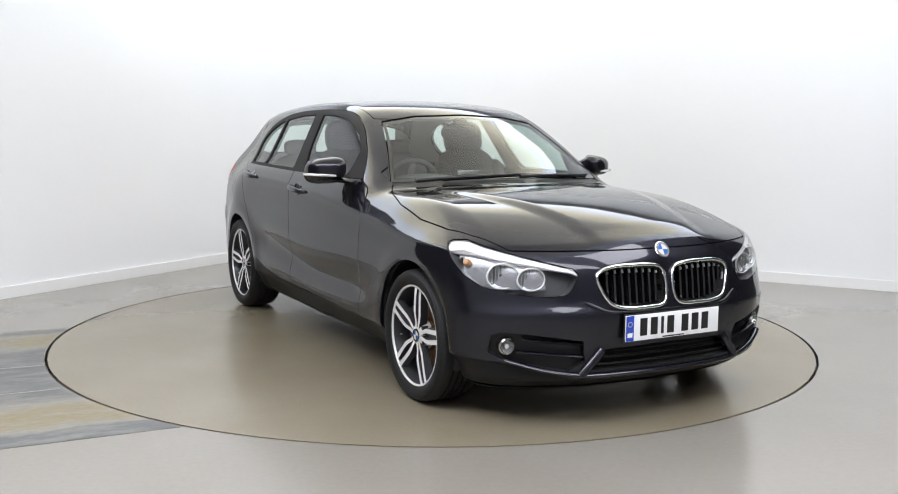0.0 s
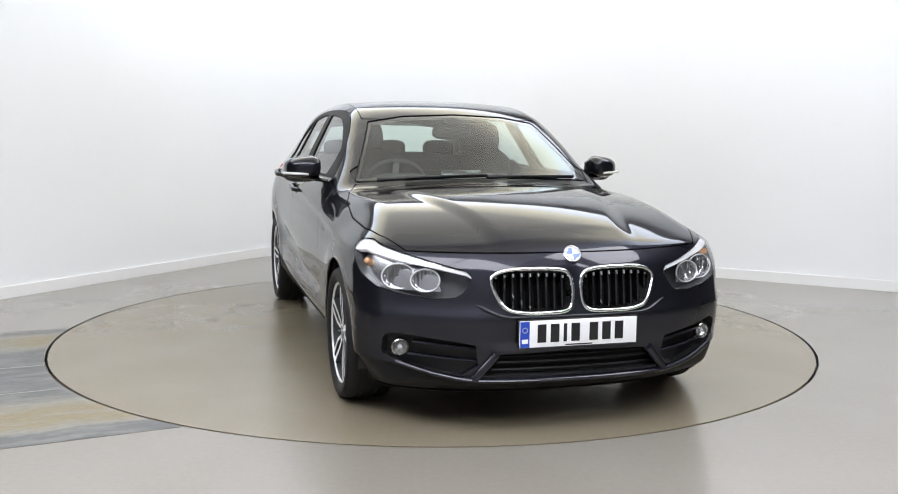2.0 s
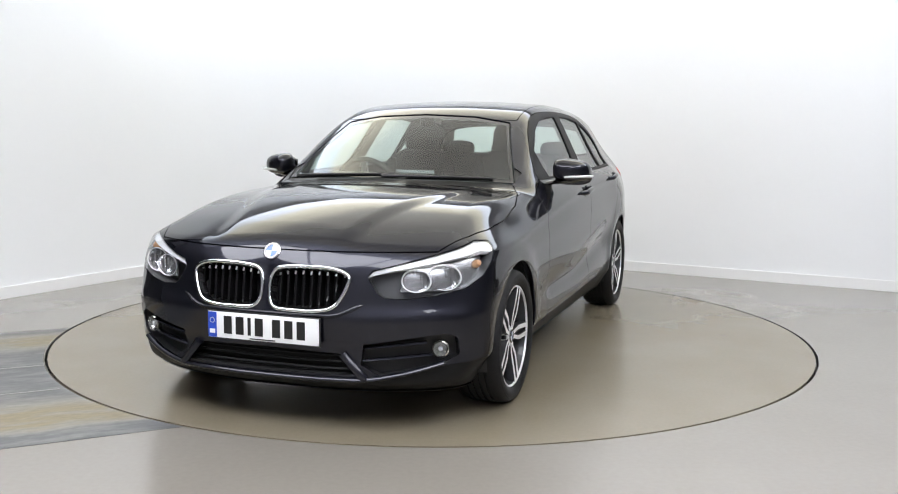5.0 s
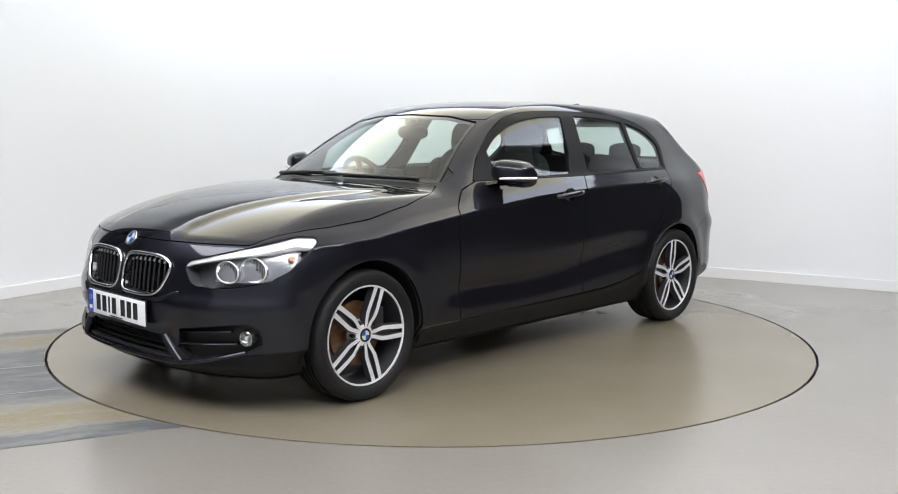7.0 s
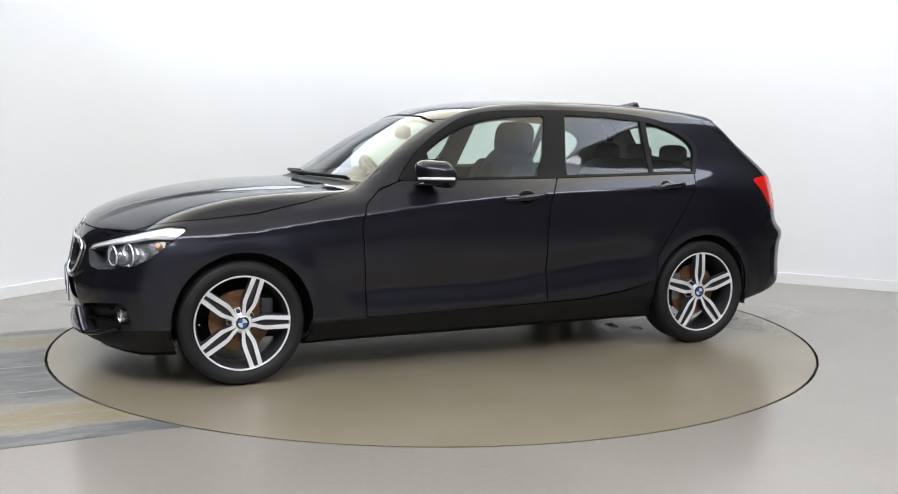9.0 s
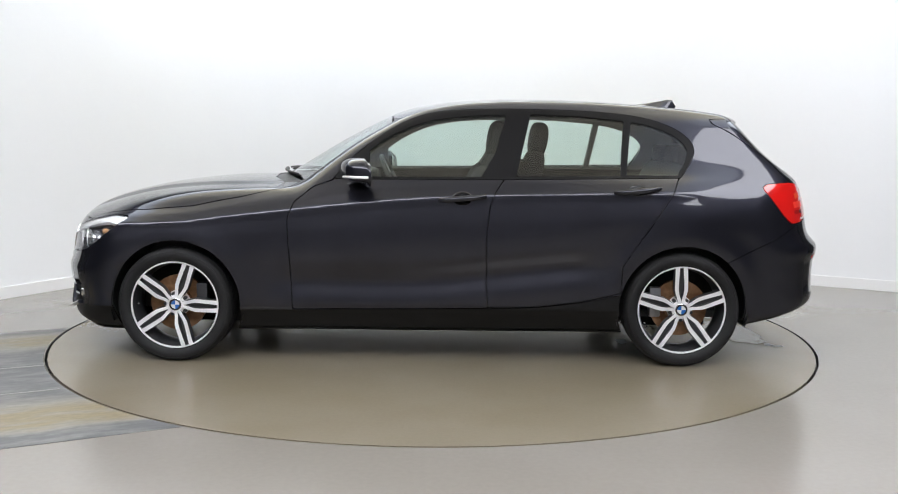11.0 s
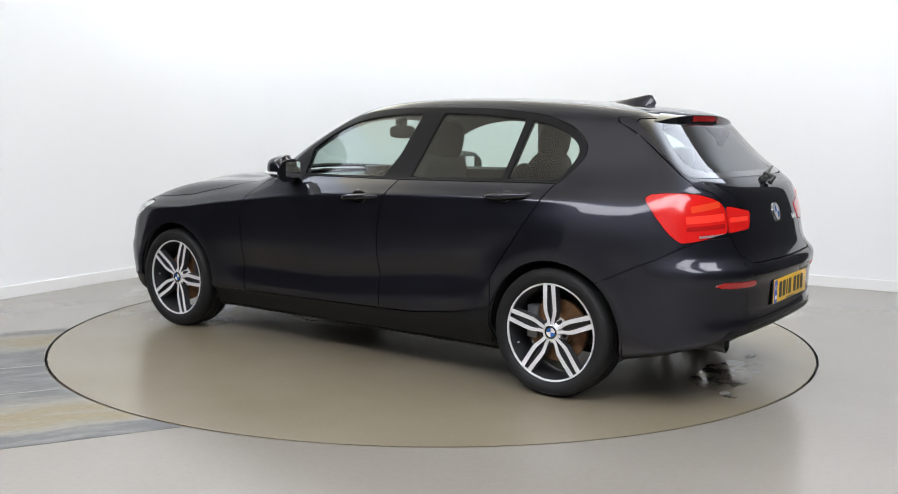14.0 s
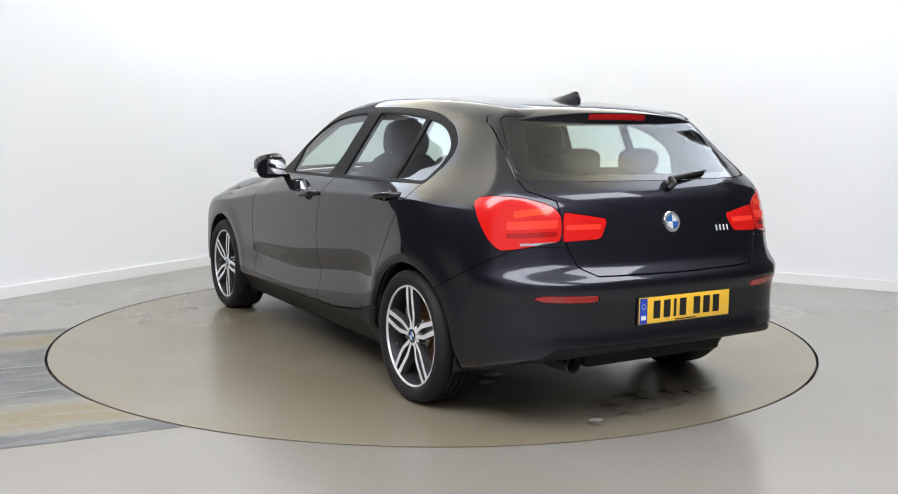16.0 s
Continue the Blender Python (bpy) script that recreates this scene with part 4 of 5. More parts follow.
    val, rear_b = take(rear_b, lambda W: np.maximum(sd_poly(W[:, 1], W[:, 2], [(-0.66, 0.335), (-0.60, 0.372), (0.60, 0.372), (0.66, 0.335), (0.70, 0.1), (-0.70, 0.1)]), W[:, 0] + 1.6), 0.001)
    panel("rear_bumper", rear_b, PAINT, car, "black metallic rear bumper")
    panel("valance", val, CHIN_BLACK, car, "matt black rear valance")
    roof, skin = take(skin, lambda W: np.maximum(np.abs(W[:, 1]) - 0.525 - 0.02 * W[:, 0], 1.30 - W[:, 2]), 0.002)
    panel("roof", roof, PAINT, car, "black metallic roof panel")
    panel("body_side", skin, PAINT, car, "black metallic wings, pillars and quarters")
    return doors, gate_ob


def build_headlamp(car, mesh, s):
    mesh = refine(mesh)
    lens = panel("headlamp", mesh, LENS, car, "clear headlamp lens", lift=0.0, depth=0)
    lens.visible_shadow = False
    tub("housing", mesh, LAMP_GREY, lens, 0.085, "grey lamp housing")
    V, T = mesh
    a = V[:, 1] * s - V[:, 0]
    brow = np.interp(a, [-1.6, -1.55, -1.25, -0.89, -0.77], [0.655, 0.674, 0.724, 0.779, 0.764])
    strip, _ = cut(V, T, brow - 0.017 - 0.014 * step(-1.5, -1.0, a) - V[:, 2])
    panel("light_guide", strip, WHITE_LENS, lens, "white daytime light strip", lift=-0.008, depth=0.02)
    bez, _ = cut(V, T, np.maximum(np.maximum(-1.415 - a + 0.5 * (V[:, 2] - 0.6), 0.592 - V[:, 2]), np.maximum(V[:, 2] - brow + 0.020, a + 0.88 - 0.4 * (V[:, 2] - 0.68))))
    panel("silver_bezel", bez, BEZEL, lens, "silvered inner bezel", lift=-0.046, depth=0.012)
    for dx, r in ((-1.335, 0.046), (-1.17, 0.052)):
        # centre of a bowl on the lamp's own diagonal
        z = float(np.interp(dx, [-1.33, -1.17], [0.628, 0.640]))
        lo, hi = 1.2, 2.2
        for _ in range(40):
            x = (lo + hi) / 2
            if outer(np.array((x, x + dx, z))) < 0:
                lo = x
            else:
                hi = x
        p = Vector((lo, s * (lo + dx), z))
        fwd = Vector((1, 0.25 * s, 0)).normalized()
        m = Matrix.Translation(p - fwd * 0.068) @ fwd.to_track_quat("Y", "Z").to_matrix().to_4x4()
        bowl = lathe([(r, 0.035), (r * 0.96, 0.035), (r * 0.8, 0.012), (r * 0.45, -0.008), (r * 0.2, -0.012)], 15, caps=False)
        bmesh.ops.scale(bowl, vec=(1.28, 1, 1), verts=bowl.verts)
        part("reflector_bowl", bowl, REFLECTOR, lens, "faceted chrome reflector bowl", m=m, smooth=False)
        ring = lathe([(r + 0.004, 0.034), (r + 0.002, 0.040), (r - 0.001, 0.036)], 32, close=True)
        bmesh.ops.scale(ring, vec=(1.28, 1, 1), verts=ring.verts)
        part("bowl_ring", ring, SILVER, lens, "silver bowl rim", m=m)
        for k in range(-3, 4):
            part("reflector_rib", box(0.003, 0.004, 2 * r * math.sqrt(1 - (k / 4) ** 2) * 0.8, m=m @ Matrix.Translation((k * r * 0.32, 0.012 + 0.012 * (k / 3) ** 2, 0))), LAMP_GREY, lens, "fine upright rib in the reflector")
        part("lamp_bulb", lathe([(0.001, 0.018), (0.008, 0.015), (0.010, 0.0), (0.010, -0.012)], 14), LAMP_GREY, lens, m=m)
    dx, z = -0.91, 0.702
    lo, hi = 1.0, 2.2
    for _ in range(40):
        x = (lo + hi) / 2
        if outer(np.array((x, x + dx, z))) < 0:
            lo = x
        else:
            hi = x
    p = Vector((lo, s * (lo + dx), z))
    n = Vector(unit(slope(np.array(p))))
    m = Matrix.Translation(p - n * 0.028) @ n.to_track_quat("Y", "Z").to_matrix().to_4x4()
    part("indicator", lathe([(0.001, 0.012), (0.012, 0.008), (0.017, -0.004), (0.017, -0.02)], 18), AMBER, lens, "amber indicator lamp", m=m)


def build_kidney(car, mesh, s):
    V, T = mesh
    poly = side_poly(KIDNEY.tolist(), s)
    ring, hole = cut(V, T, -sd_poly(V[:, 1], V[:, 2], poly) - 0.0135)
    cen = np.mean(KIDNEY, axis=0)
    path = [surface_at(y=s * (cen[0] + (y - cen[0]) * 0.962), z=cen[1] + (z - cen[1]) * 0.93, start=2.4) + Vector((0.006, 0, 0)) for y, z in KIDNEY]
    kid = part("kidney_grille", tube(path + path[:2], 0.0085, 12), CHROME, car, "chrome framed kidney grille")
    panel("grille_rim", ring, GLOSS_BLACK, kid, lift=-0.004, depth=0.035)
    tub("grille_back", hole, DARK, kid, 0.085, "dark grille cavity")
    for i in range(9):
        y = 0.052 + i * 0.0355
        zs = [z for z in np.linspace(0.48, 0.72, 120) if sd_poly(np.array([y * s]), np.array([z]), poly)[0] < -0.014]
        z0, z1 = min(zs), max(zs)
        pts = []
        for k in range(7):
            z = z0 + (z1 - z0) * k / 6
            p = surface_at(y=y * s, z=z, start=2.4)
            pts.append(p - Vector((0.026 - 0.012 * (k / 6), 0, 0)))
        bm = bmesh.new()
        rows = []
        for p in pts:
            rows.append([bm.verts.new(p + Vector(v)) for v in ((0, 0, 0), (-0.006, 0.0055, 0), (-0.05, 0.005, 0), (-0.05, -0.005, 0), (-0.006, -0.0055, 0))])
        for a, b in zip(rows, rows[1:]):
            for k in range(5):
                bm.faces.new((a[k], a[(k + 1) % 5], b[(k + 1) % 5], b[k]))
        bm.faces.new(rows[0])
        bm.faces.new(rows[-1])
        slat = part("grille_slat", bm, GLOSS_BLACK, kid)
        part("slat_tip", tube([pts[5] + Vector((0.002, 0, 0.002)), pts[6] + Vector((0.002, 0, -0.012))], 0.0042, 6), SATIN, slat, "bright slat tip")


def build_side_intake(car, mesh, s):
    duct = tub("side_intake", mesh, TRIM, car, 0.045, "black side air intake in the bumper")
    for z0, z1, y1 in ((0.382, 0.358, 0.655), (0.328, 0.306, 0.67)):
        pts = []
        for i in range(11):
            y = 0.415 + (y1 - 0.415) * i / 10
            p = surface_at(y=y * s, z=z1 + (z0 - z1) * i / 10, start=2.4)
            pts.append(p - Vector((0.024, 0, 0)))
        part("fin", tube(pts, 0.019, 10, flat=0.36), PAINT, duct, "painted blade across the intake")
    p = surface_at(y=0.705 * s, z=0.350, start=2.4)
    m = Matrix.Translation(p - Vector((0.026, 0.004 * s, 0))) @ Vector((1, 0.25 * s, 0)).to_track_quat("Y", "Z").to_matrix().to_4x4()
    fog = part("fog_lamp", lathe([(0.036, -0.03), (0.036, 0.010), (0.031, 0.014), (0.029, 0.006), (0.018, -0.006), (0.001, -0.012)], 28), FOG_GREY, car, "round chrome fog lamp", m=m)
    part("fog_lens", lathe([(0.001, 0.018), (0.018, 0.016), (0.030, 0.012)], 28), LENS, fog, "clear round lens", m=m)
    part("fog_bulb", lathe([(0.001, 0.010), (0.010, 0.006), (0.010, -0.006)], 12), WHITE_LENS, fog, m=m)


def build_intake(car, mesh):
    duct = tub("lower_intake", mesh, DARK, car, 0.06, "dark lower air intake")
    for z in (0.265, 0.295, 0.322):
        half = 0.40 - (z - 0.25) * 0.9
        pts = [surface_at(y=y, z=z, start=2.4) - Vector((0.03, 0, 0)) for y in np.linspace(-half, half, 15)]
        part("grille_bar", tube(pts, 0.006, 6), CHIN_BLACK, duct)
    # painted lip under the intakes
    pts = []
    for i in range(33):
        y = -0.72 + 1.44 * i / 32
        a = abs(y)
        z = float(np.interp(a, [0, 0.40, 0.47, 0.6, 0.74], [0.225, 0.226, 0.232, 0.258, 0.300]))
        pts.append(surface_at(y=y, z=z, start=2.4) + Vector((0.004, 0, 0)))
    part("splitter_edge", tube(pts, 0.016, 12, flat=0.7), PAINT, car, "raised edge along the bumper")
    pts = [surface_at(y=y, z=float(np.interp(abs(y), [0, 0.30, 0.34, 0.42], [0.489, 0.491, 0.500, 0.538])), start=2.4) + Vector((-0.001, 0, 0)) for y in np.linspace(-0.42, 0.42, 41)]
    part("bumper_ridge", tube(pts, 0.009, 10, taper=[0.3] + [1] * 39 + [0.3]), PAINT, car, "ridge under the grilles")
    for s in (1, -1):
        pts = [surface_at(y=s * y, z=z, start=2.4) + Vector((0.004, 0, 0)) for y, z in spline([(0.43, 0.232), (0.405, 0.262), (0.37, 0.30), (0.34, 0.335)], 5, closed=False)]
        part("splitter_edge", tube(pts, 0.019, 12), PAINT, car)


def build_tail_lamp(car, lo, li, s):
    lo, li = refine(lo), refine(li)
    lamp = panel("tail_lamp", lo, REDLENS, car, "glossy red wraparound tail lamp", lift=0.003)
    for lift, z0, z1, b0, b1, mat, lab in ((0.0045, 0.898, 0.926, -1.45, -1.235, AMBERRED, "dull orange-red indicator block"), (0.0045, 0.815, 0.835, -1.48, -1.20, REDDEEP, "deep red lower light bar"),
                                           (0.0045, 0.848, 0.880, -1.48, -1.20, REDLIGHT, "brighter red light bar"), (0.0045, 0.783, 0.793, -1.49, -1.28, SATIN, "pale reversing strip")):
        def f(V):
            b = V[:, 1] * s + V[:, 0]
            zz = V[:, 2] + 0.10 * (b + 1.3) * (1 if z0 > 0.88 else 0.35)
            return np.maximum(np.maximum(z0 - zz, zz - z1), np.maximum(b0 - b, b - b1))
        bar, _ = cut(lo[0], lo[1], f(lo[0]))
        panel("light_bar", bar, mat, lamp, lab, lift=lift, depth=0.002)
    inn = panel("inner_tail_lamp", li, REDLENS, car, "glossy red lamp on the tailgate", lift=0.003)
    def f(V):
        b = V[:, 1] * s + V[:, 0]
        return np.maximum(np.maximum(0.845 - V[:, 2], V[:, 2] - 0.866), np.maximum(-1.71 - b, b + 1.525))
    bar, _ = cut(li[0], li[1], f(li[0]))
    panel("light_bar", bar, REDLIGHT, inn, "brighter red light bar", lift=0.0045, depth=0.002)


def roundel(name, parent, m, r, label):
    """A round emblem: chrome rim, dark ring, blue and white quarters."""
    em = part(name, lathe([(0.001, 0.0), (r, 0.0), (r, r * 0.10), (r * 0.93, r * 0.14), (r * 0.70, r * 0.14), (r * 0.68, r * 0.10), (0.001, r * 0.10)], 40, axis="z"), CHROME, parent, label, m=m)
    part("emblem_ring", lathe([(r * 0.90, r * 0.12), (r * 0.90, r * 0.165), (r * 0.70, r * 0.165), (r * 0.70, r * 0.12)], 40, axis="z", close=True), (SATIN if r > 0.043 else EMBLEM_GREY) if r > 0.0385 else GLOSS_BLACK, em, m=m)
    for q in range(4):
        bm = bmesh.new()
        rr, h = r * 0.67, r * 0.15
        top = [bm.verts.new((0, 0, h))] + [bm.verts.new((rr * math.cos(a), rr * math.sin(a), h)) for a in [math.pi / 2 * (q + k / 8) for k in range(9)]]
        bm.faces.new(top)
        ex = bmesh.ops.extrude_face_region(bm, geom=list(bm.faces))
        for v in ex["geom"]:
            if isinstance(v, bmesh.types.BMVert):
                v.co.z -= r * 0.06
        part("emblem_quarter", bm, BLUE if q % 2 else WHITE_ENAMEL, em, m=m)
    return em


def build_plate(car, m, mat, label):
    """A number plate: blue band at one end and plain dark bars for its characters."""
    pl = part("number_plate", box(0.52, 0.111, 0.006, 0.003, m=m), mat, car, label)
    part("plate_surround", box(0.532, 0.122, 0.006, 0.003, m=m @ Matrix.Translation((0, 0, -0.004))), TRIM, pl)
    part("blue_band", box(0.040, 0.107, 0.002, 0.0, m=m @ Matrix.Translation((-0.238, 0, 0.0035))), PLATE_BLUE, pl, "blue band")
    part("band_mark", lathe([(0.012, 0), (0.012, 0.001), (0.009, 0.001), (0.009, 0)], 20, axis="z", close=True), SATIN, pl, m=m @ Matrix.Translation((-0.238, 0.018, 0.0046)))
    part("band_mark", box(0.026, 0.018, 0.001, m=m @ Matrix.Translation((-0.238, -0.028, 0.005))), PLATE_WHITE, pl)
    x = -0.183
    for i in range(7):
        w = 0.015 if i == 2 else 0.038
        part("plate_bar", box(w, 0.075, 0.0016, 0.0004, 1, m=m @ Matrix.Translation((x + w / 2, 0.002, 0.0036))), PLATE_INK, pl)
        x += w + 0.019 + (0.024 if i == 3 else 0)
    part("small_print", box(0.12, 0.005, 0.001, m=m @ Matrix.Translation((0.0, -0.049, 0.0036))), PLATE_INK, pl)
    return pl


def build_wheel(car, x, s, spin):
    """A wheel whose outer face looks along its own +y."""
    m = Matrix.Translation((x, s * 0.768, HUB_Z)) @ Matrix.Rotation(0 if s > 0 else math.pi, 4, "Z")
    w = tagged(new("wheel"), "alloy wheel with five double spokes")
    w.parent, w.matrix_basis = car, m
    tyre = [(0.231, 0.086), (0.237, 0.097), (0.246, 0.104), (0.262, 0.110), (0.280, 0.110), (0.294, 0.101), (0.301, 0.090), (0.3055, 0.070)]
    groove = []
    for h in (0.045, 0.015, -0.015, -0.045):
        groove += [(0.306, h + 0.005), (0.299, h + 0.0045), (0.299, h - 0.0045), (0.306, h - 0.005)]
    prof = tyre + groove + [(r, -h) for r, h in reversed(tyre)]
    part("tyre", lathe(prof, 72, close=True), RUBBER, w, "black low-profile tyre", angle=35)
    part("sidewall_ring", lathe([(0.288, 0.1055), (0.286, 0.1085), (0.283, 0.1092), (0.281, 0.107)], 64, close=True), RUBBER, w)
    part("rim_barrel", lathe([(0.2335, 0.088), (0.226, 0.088), (0.222, 0.070), (0.214, 0.045), (0.209, -0.02), (0.216, -0.075), (0.233, -0.092), (0.236, -0.08), (0.225, 0.0)], 64, close=True), ALLOY_DARK, w, "dark grey rim barrel")
    part("rim_lip", lathe([(0.2345, 0.089), (0.2325, 0.096), (0.2265, 0.0955), (0.2245, 0.088)], 72, close=True), ALLOY, w, "machined silver rim lip")
    rs = np.array([0.036, 0.062, 0.080, 0.104, 0.135, 0.17, 0.205, 0.228])
    wo = np.array([0.017, 0.022, 0.028, 0.0345, 0.0345, 0.0335, 0.0325, 0.032])
    wi = np.array([0.001, 0.004, 0.010, 0.0145, 0.0145, 0.0125, 0.0105, 0.0090])
    hh = np.array([0.080, 0.081, 0.083, 0.086, 0.089, 0.091, 0.0925, 0.092])
    for k in range(5):
        rot = Matrix.Rotation(-radians(spin + 72 * k), 4, "Y")
        bm = bmesh.new()
        for side in (1, -1):
            top_o = [bm.verts.new((r, h, side * a)) for r, h, a in zip(rs, hh, wo)]
            top_i = [bm.verts.new((r, h, side * a)) for r, h, a in zip(rs, hh, wi)]
            bot_o = [bm.verts.new((r, h - 0.035, side * (a + 0.004))) for r, h, a in zip(rs, hh, wo)]
            bot_i = [bm.verts.new((r, h - 0.022, side * max(a - 0.004, 0.0004))) for r, h, a in zip(rs, hh, wi)]
            for i in range(len(rs) - 1):
                f = bm.faces.new((top_o[i], top_o[i + 1], top_i[i + 1], top_i[i]))
                f.material_index = 0
                for a, b in ((top_o, bot_o), (bot_o, bot_i), (bot_i, top_i)):
                    f = bm.faces.new((a[i], a[i + 1], b[i + 1], b[i]))
                    f.material_index = 1
            for i in (0, -1):
                f = bm.faces.new((top_o[i], top_i[i], bot_i[i], bot_o[i]))
                f.material_index = 1
        part("spoke", bm, [ALLOY, ALLOY_DARK], w, "machined double spoke with grey sides", m=rot, angle=25)
        bm = bmesh.new()
        vs = [bm.verts.new((r, h - 0.020, a)) for r, h, a in zip(rs, hh, wi + 0.003)] + [bm.verts.new((r, h - 0.020, -a)) for r, h, a in list(zip(rs, hh, wi + 0.003))[::-1]]
        bm.faces.new(vs)
        ex = bmesh.ops.extrude_face_region(bm, geom=list(bm.faces))
        for v in ex["geom"]:
            if isinstance(v, bmesh.types.BMVert):
                v.co.y -= 0.012
        part("spoke_web", bm, ALLOY_DARK, w, "dark grey web between the spoke bars", m=rot)
        part("wheel_bolt", lathe([(0.001, 0.074), (0.009, 0.072), (0.0105, 0.06), (0.0105, 0.03)], 12), ALLOY_DARK, w, m=Matrix.Rotation(-radians(spin + 36 + 72 * k), 4, "Y") @ Matrix.Translation((0.056, 0, 0)))
    part("hub", lathe([(0.001, 0.078), (0.040, 0.079), (0.047, 0.076), (0.060, 0.060), (0.070, 0.035), (0.070, 0.0)], 40), ALLOY, w, "machined wheel hub")
    cap = Matrix.Translation((0, 0.079, 0)) @ Matrix.Rotation(-math.pi / 2, 4, "X")
    roundel("hub_cap", w, cap, 0.033, "round hub cap with blue and white quarters")
    part("brake_disc", lathe([(0.060, 0.012), (0.150, 0.012), (0.150, -0.012), (0.060, -0.012)], 48, close=True), RUST, w, "rust-tinted brake disc")
    part("brake_hub", lathe([(0.001, 0.03), (0.075, 0.03), (0.08, -0.04)], 32), RUST, w)
    cal = box(0.06, 0.07, 0.16, 0.012, m=Matrix.Translation((-0.13 if s * x > 0 else 0.13, 0.0, 0.03)))
    part("brake_caliper", cal, EMBLEM_GREY if x < 0 else ALLOY_DARK, w, "cast brake caliper")
    part("valve", lathe([(0.001, 0.012), (0.004, 0.01), (0.004, 0.0)], 8), SATIN, w, m=Matrix.Rotation(-radians(spin + 250), 4, "Y") @ Matrix.Translation((0.203, 0.055, 0)))
    # wheel-well liner
    ax, az, ar = ARCHES[0] if x > 0 else ARCHES[1]
    bm = bmesh.new()
    rows = []
    for y, r in ((0.40, ar + 0.012), (0.84, ar + 0.012)):
        rows.append([bm.verts.new((ax + r * math.cos(a), s * y, az + r * math.sin(a))) for a in np.linspace(-0.28, math.pi + 0.28, 40)])
    for i in range(39):
        bm.faces.new((rows[0][i], rows[0][i + 1], rows[1][i + 1], rows[1][i]))
    bm.faces.new(rows[0])
    part("wheel_liner", bm, TRIM, car, "black wheel-arch liner")
    return w


def build_mirror(car, s, door):
    """A door mirror: painted cap, black foot, light strip and glass."""
    bm = bmesh.new()
    bmesh.ops.create_uvsphere(bm, u_segments=32, v_segments=20, radius=1)
    for v in bm.verts:
        x, y, z = v.co
        k = 3.0
        f = (abs(x) ** k + abs(y) ** k + abs(z) ** k) ** (-1 / k)
        x, y, z = x * f, y * f, z * f
        if x < -0.2:
            x = -0.2 - (x + 0.2) * 0.02
        taper = 1 - 0.16 * (y * 0.5 + 0.5)
        v.co = (0.33 + 0.116 * x * (1 - 0.10 * y) - 0.025 * y, s * (0.898 + 0.098 * y), 1.022 + 0.067 * z * taper + 0.014 * (1 - y) * 0.5 - 0.02 * (x < 0))
    cap = part("door_mirror", bm, PAINT, door, "black mirror cap", angle=50)
    part("mirror_foot", tube([(0.39, s * 0.755, 0.955), (0.375, s * 0.80, 0.965), (0.35, s * 0.86, 0.972), (0.33, s * 0.93, 0.975)], 0.05, 12, taper=[1.0, 0.9, 0.95, 0.7], flat=0.32), GLOSS_BLACK, cap, "black mirror foot")
    pts = [(0.443 - 0.012 * t - 0.05 * t * t * t, s * (0.875 + 0.125 * t), 0.996 + 0.004 * t) for t in np.linspace(0, 1, 10)]
    pts += [(0.36, s * 1.003, 0.999), (0.30, s * 1.0, 0.998)]
    part("mirror_indicator", tube(pts, 0.007, 8), WHITE_LENS, cap, "white indicator strip")
    part("mirror_glass", box(0.004, 0.165, 0.088, 0.002, m=Matrix.Translation((0.304, s * 0.895, 1.014))), CHROME, cap, "mirror glass")


def build_handle(door, x, z, s):
    y = abs(surface_at(x=x, z=z, start=1.4 * s).y)
    bm = bmesh.new()
    pts, tp = [], []
    for t in np.linspace(-1, 1, 13):
        yy = abs(surface_at(x=x + 0.118 * t, z=z + 0.012 * -t, start=1.4 * s).y)
        bow = 0.032 * (1 - t ** 6)
        pts.append((x + 0.118 * t, s * (yy - 0.006 + bow), z - 0.010 * t))
        tp.append(0.75 + 0.25 * (1 - t * t))
    part("door_handle", tube(pts, 0.0165, 12, taper=tp, flat=1.0), PAINT, door, "black pull handle")
    n = frame_at((x, s * y, z))
    cup = lathe([(0.001, -0.004), (0.040, 0.0015), (0.047, 0.003), (0.050, 0.0)], 28, axis="z")
    bmesh.ops.scale(cup, vec=(1.05, 0.72, 1), verts=cup.verts)
    part("handle_recess", cup, GLOSS_BLACK, door, "dark handle recess", m=n)


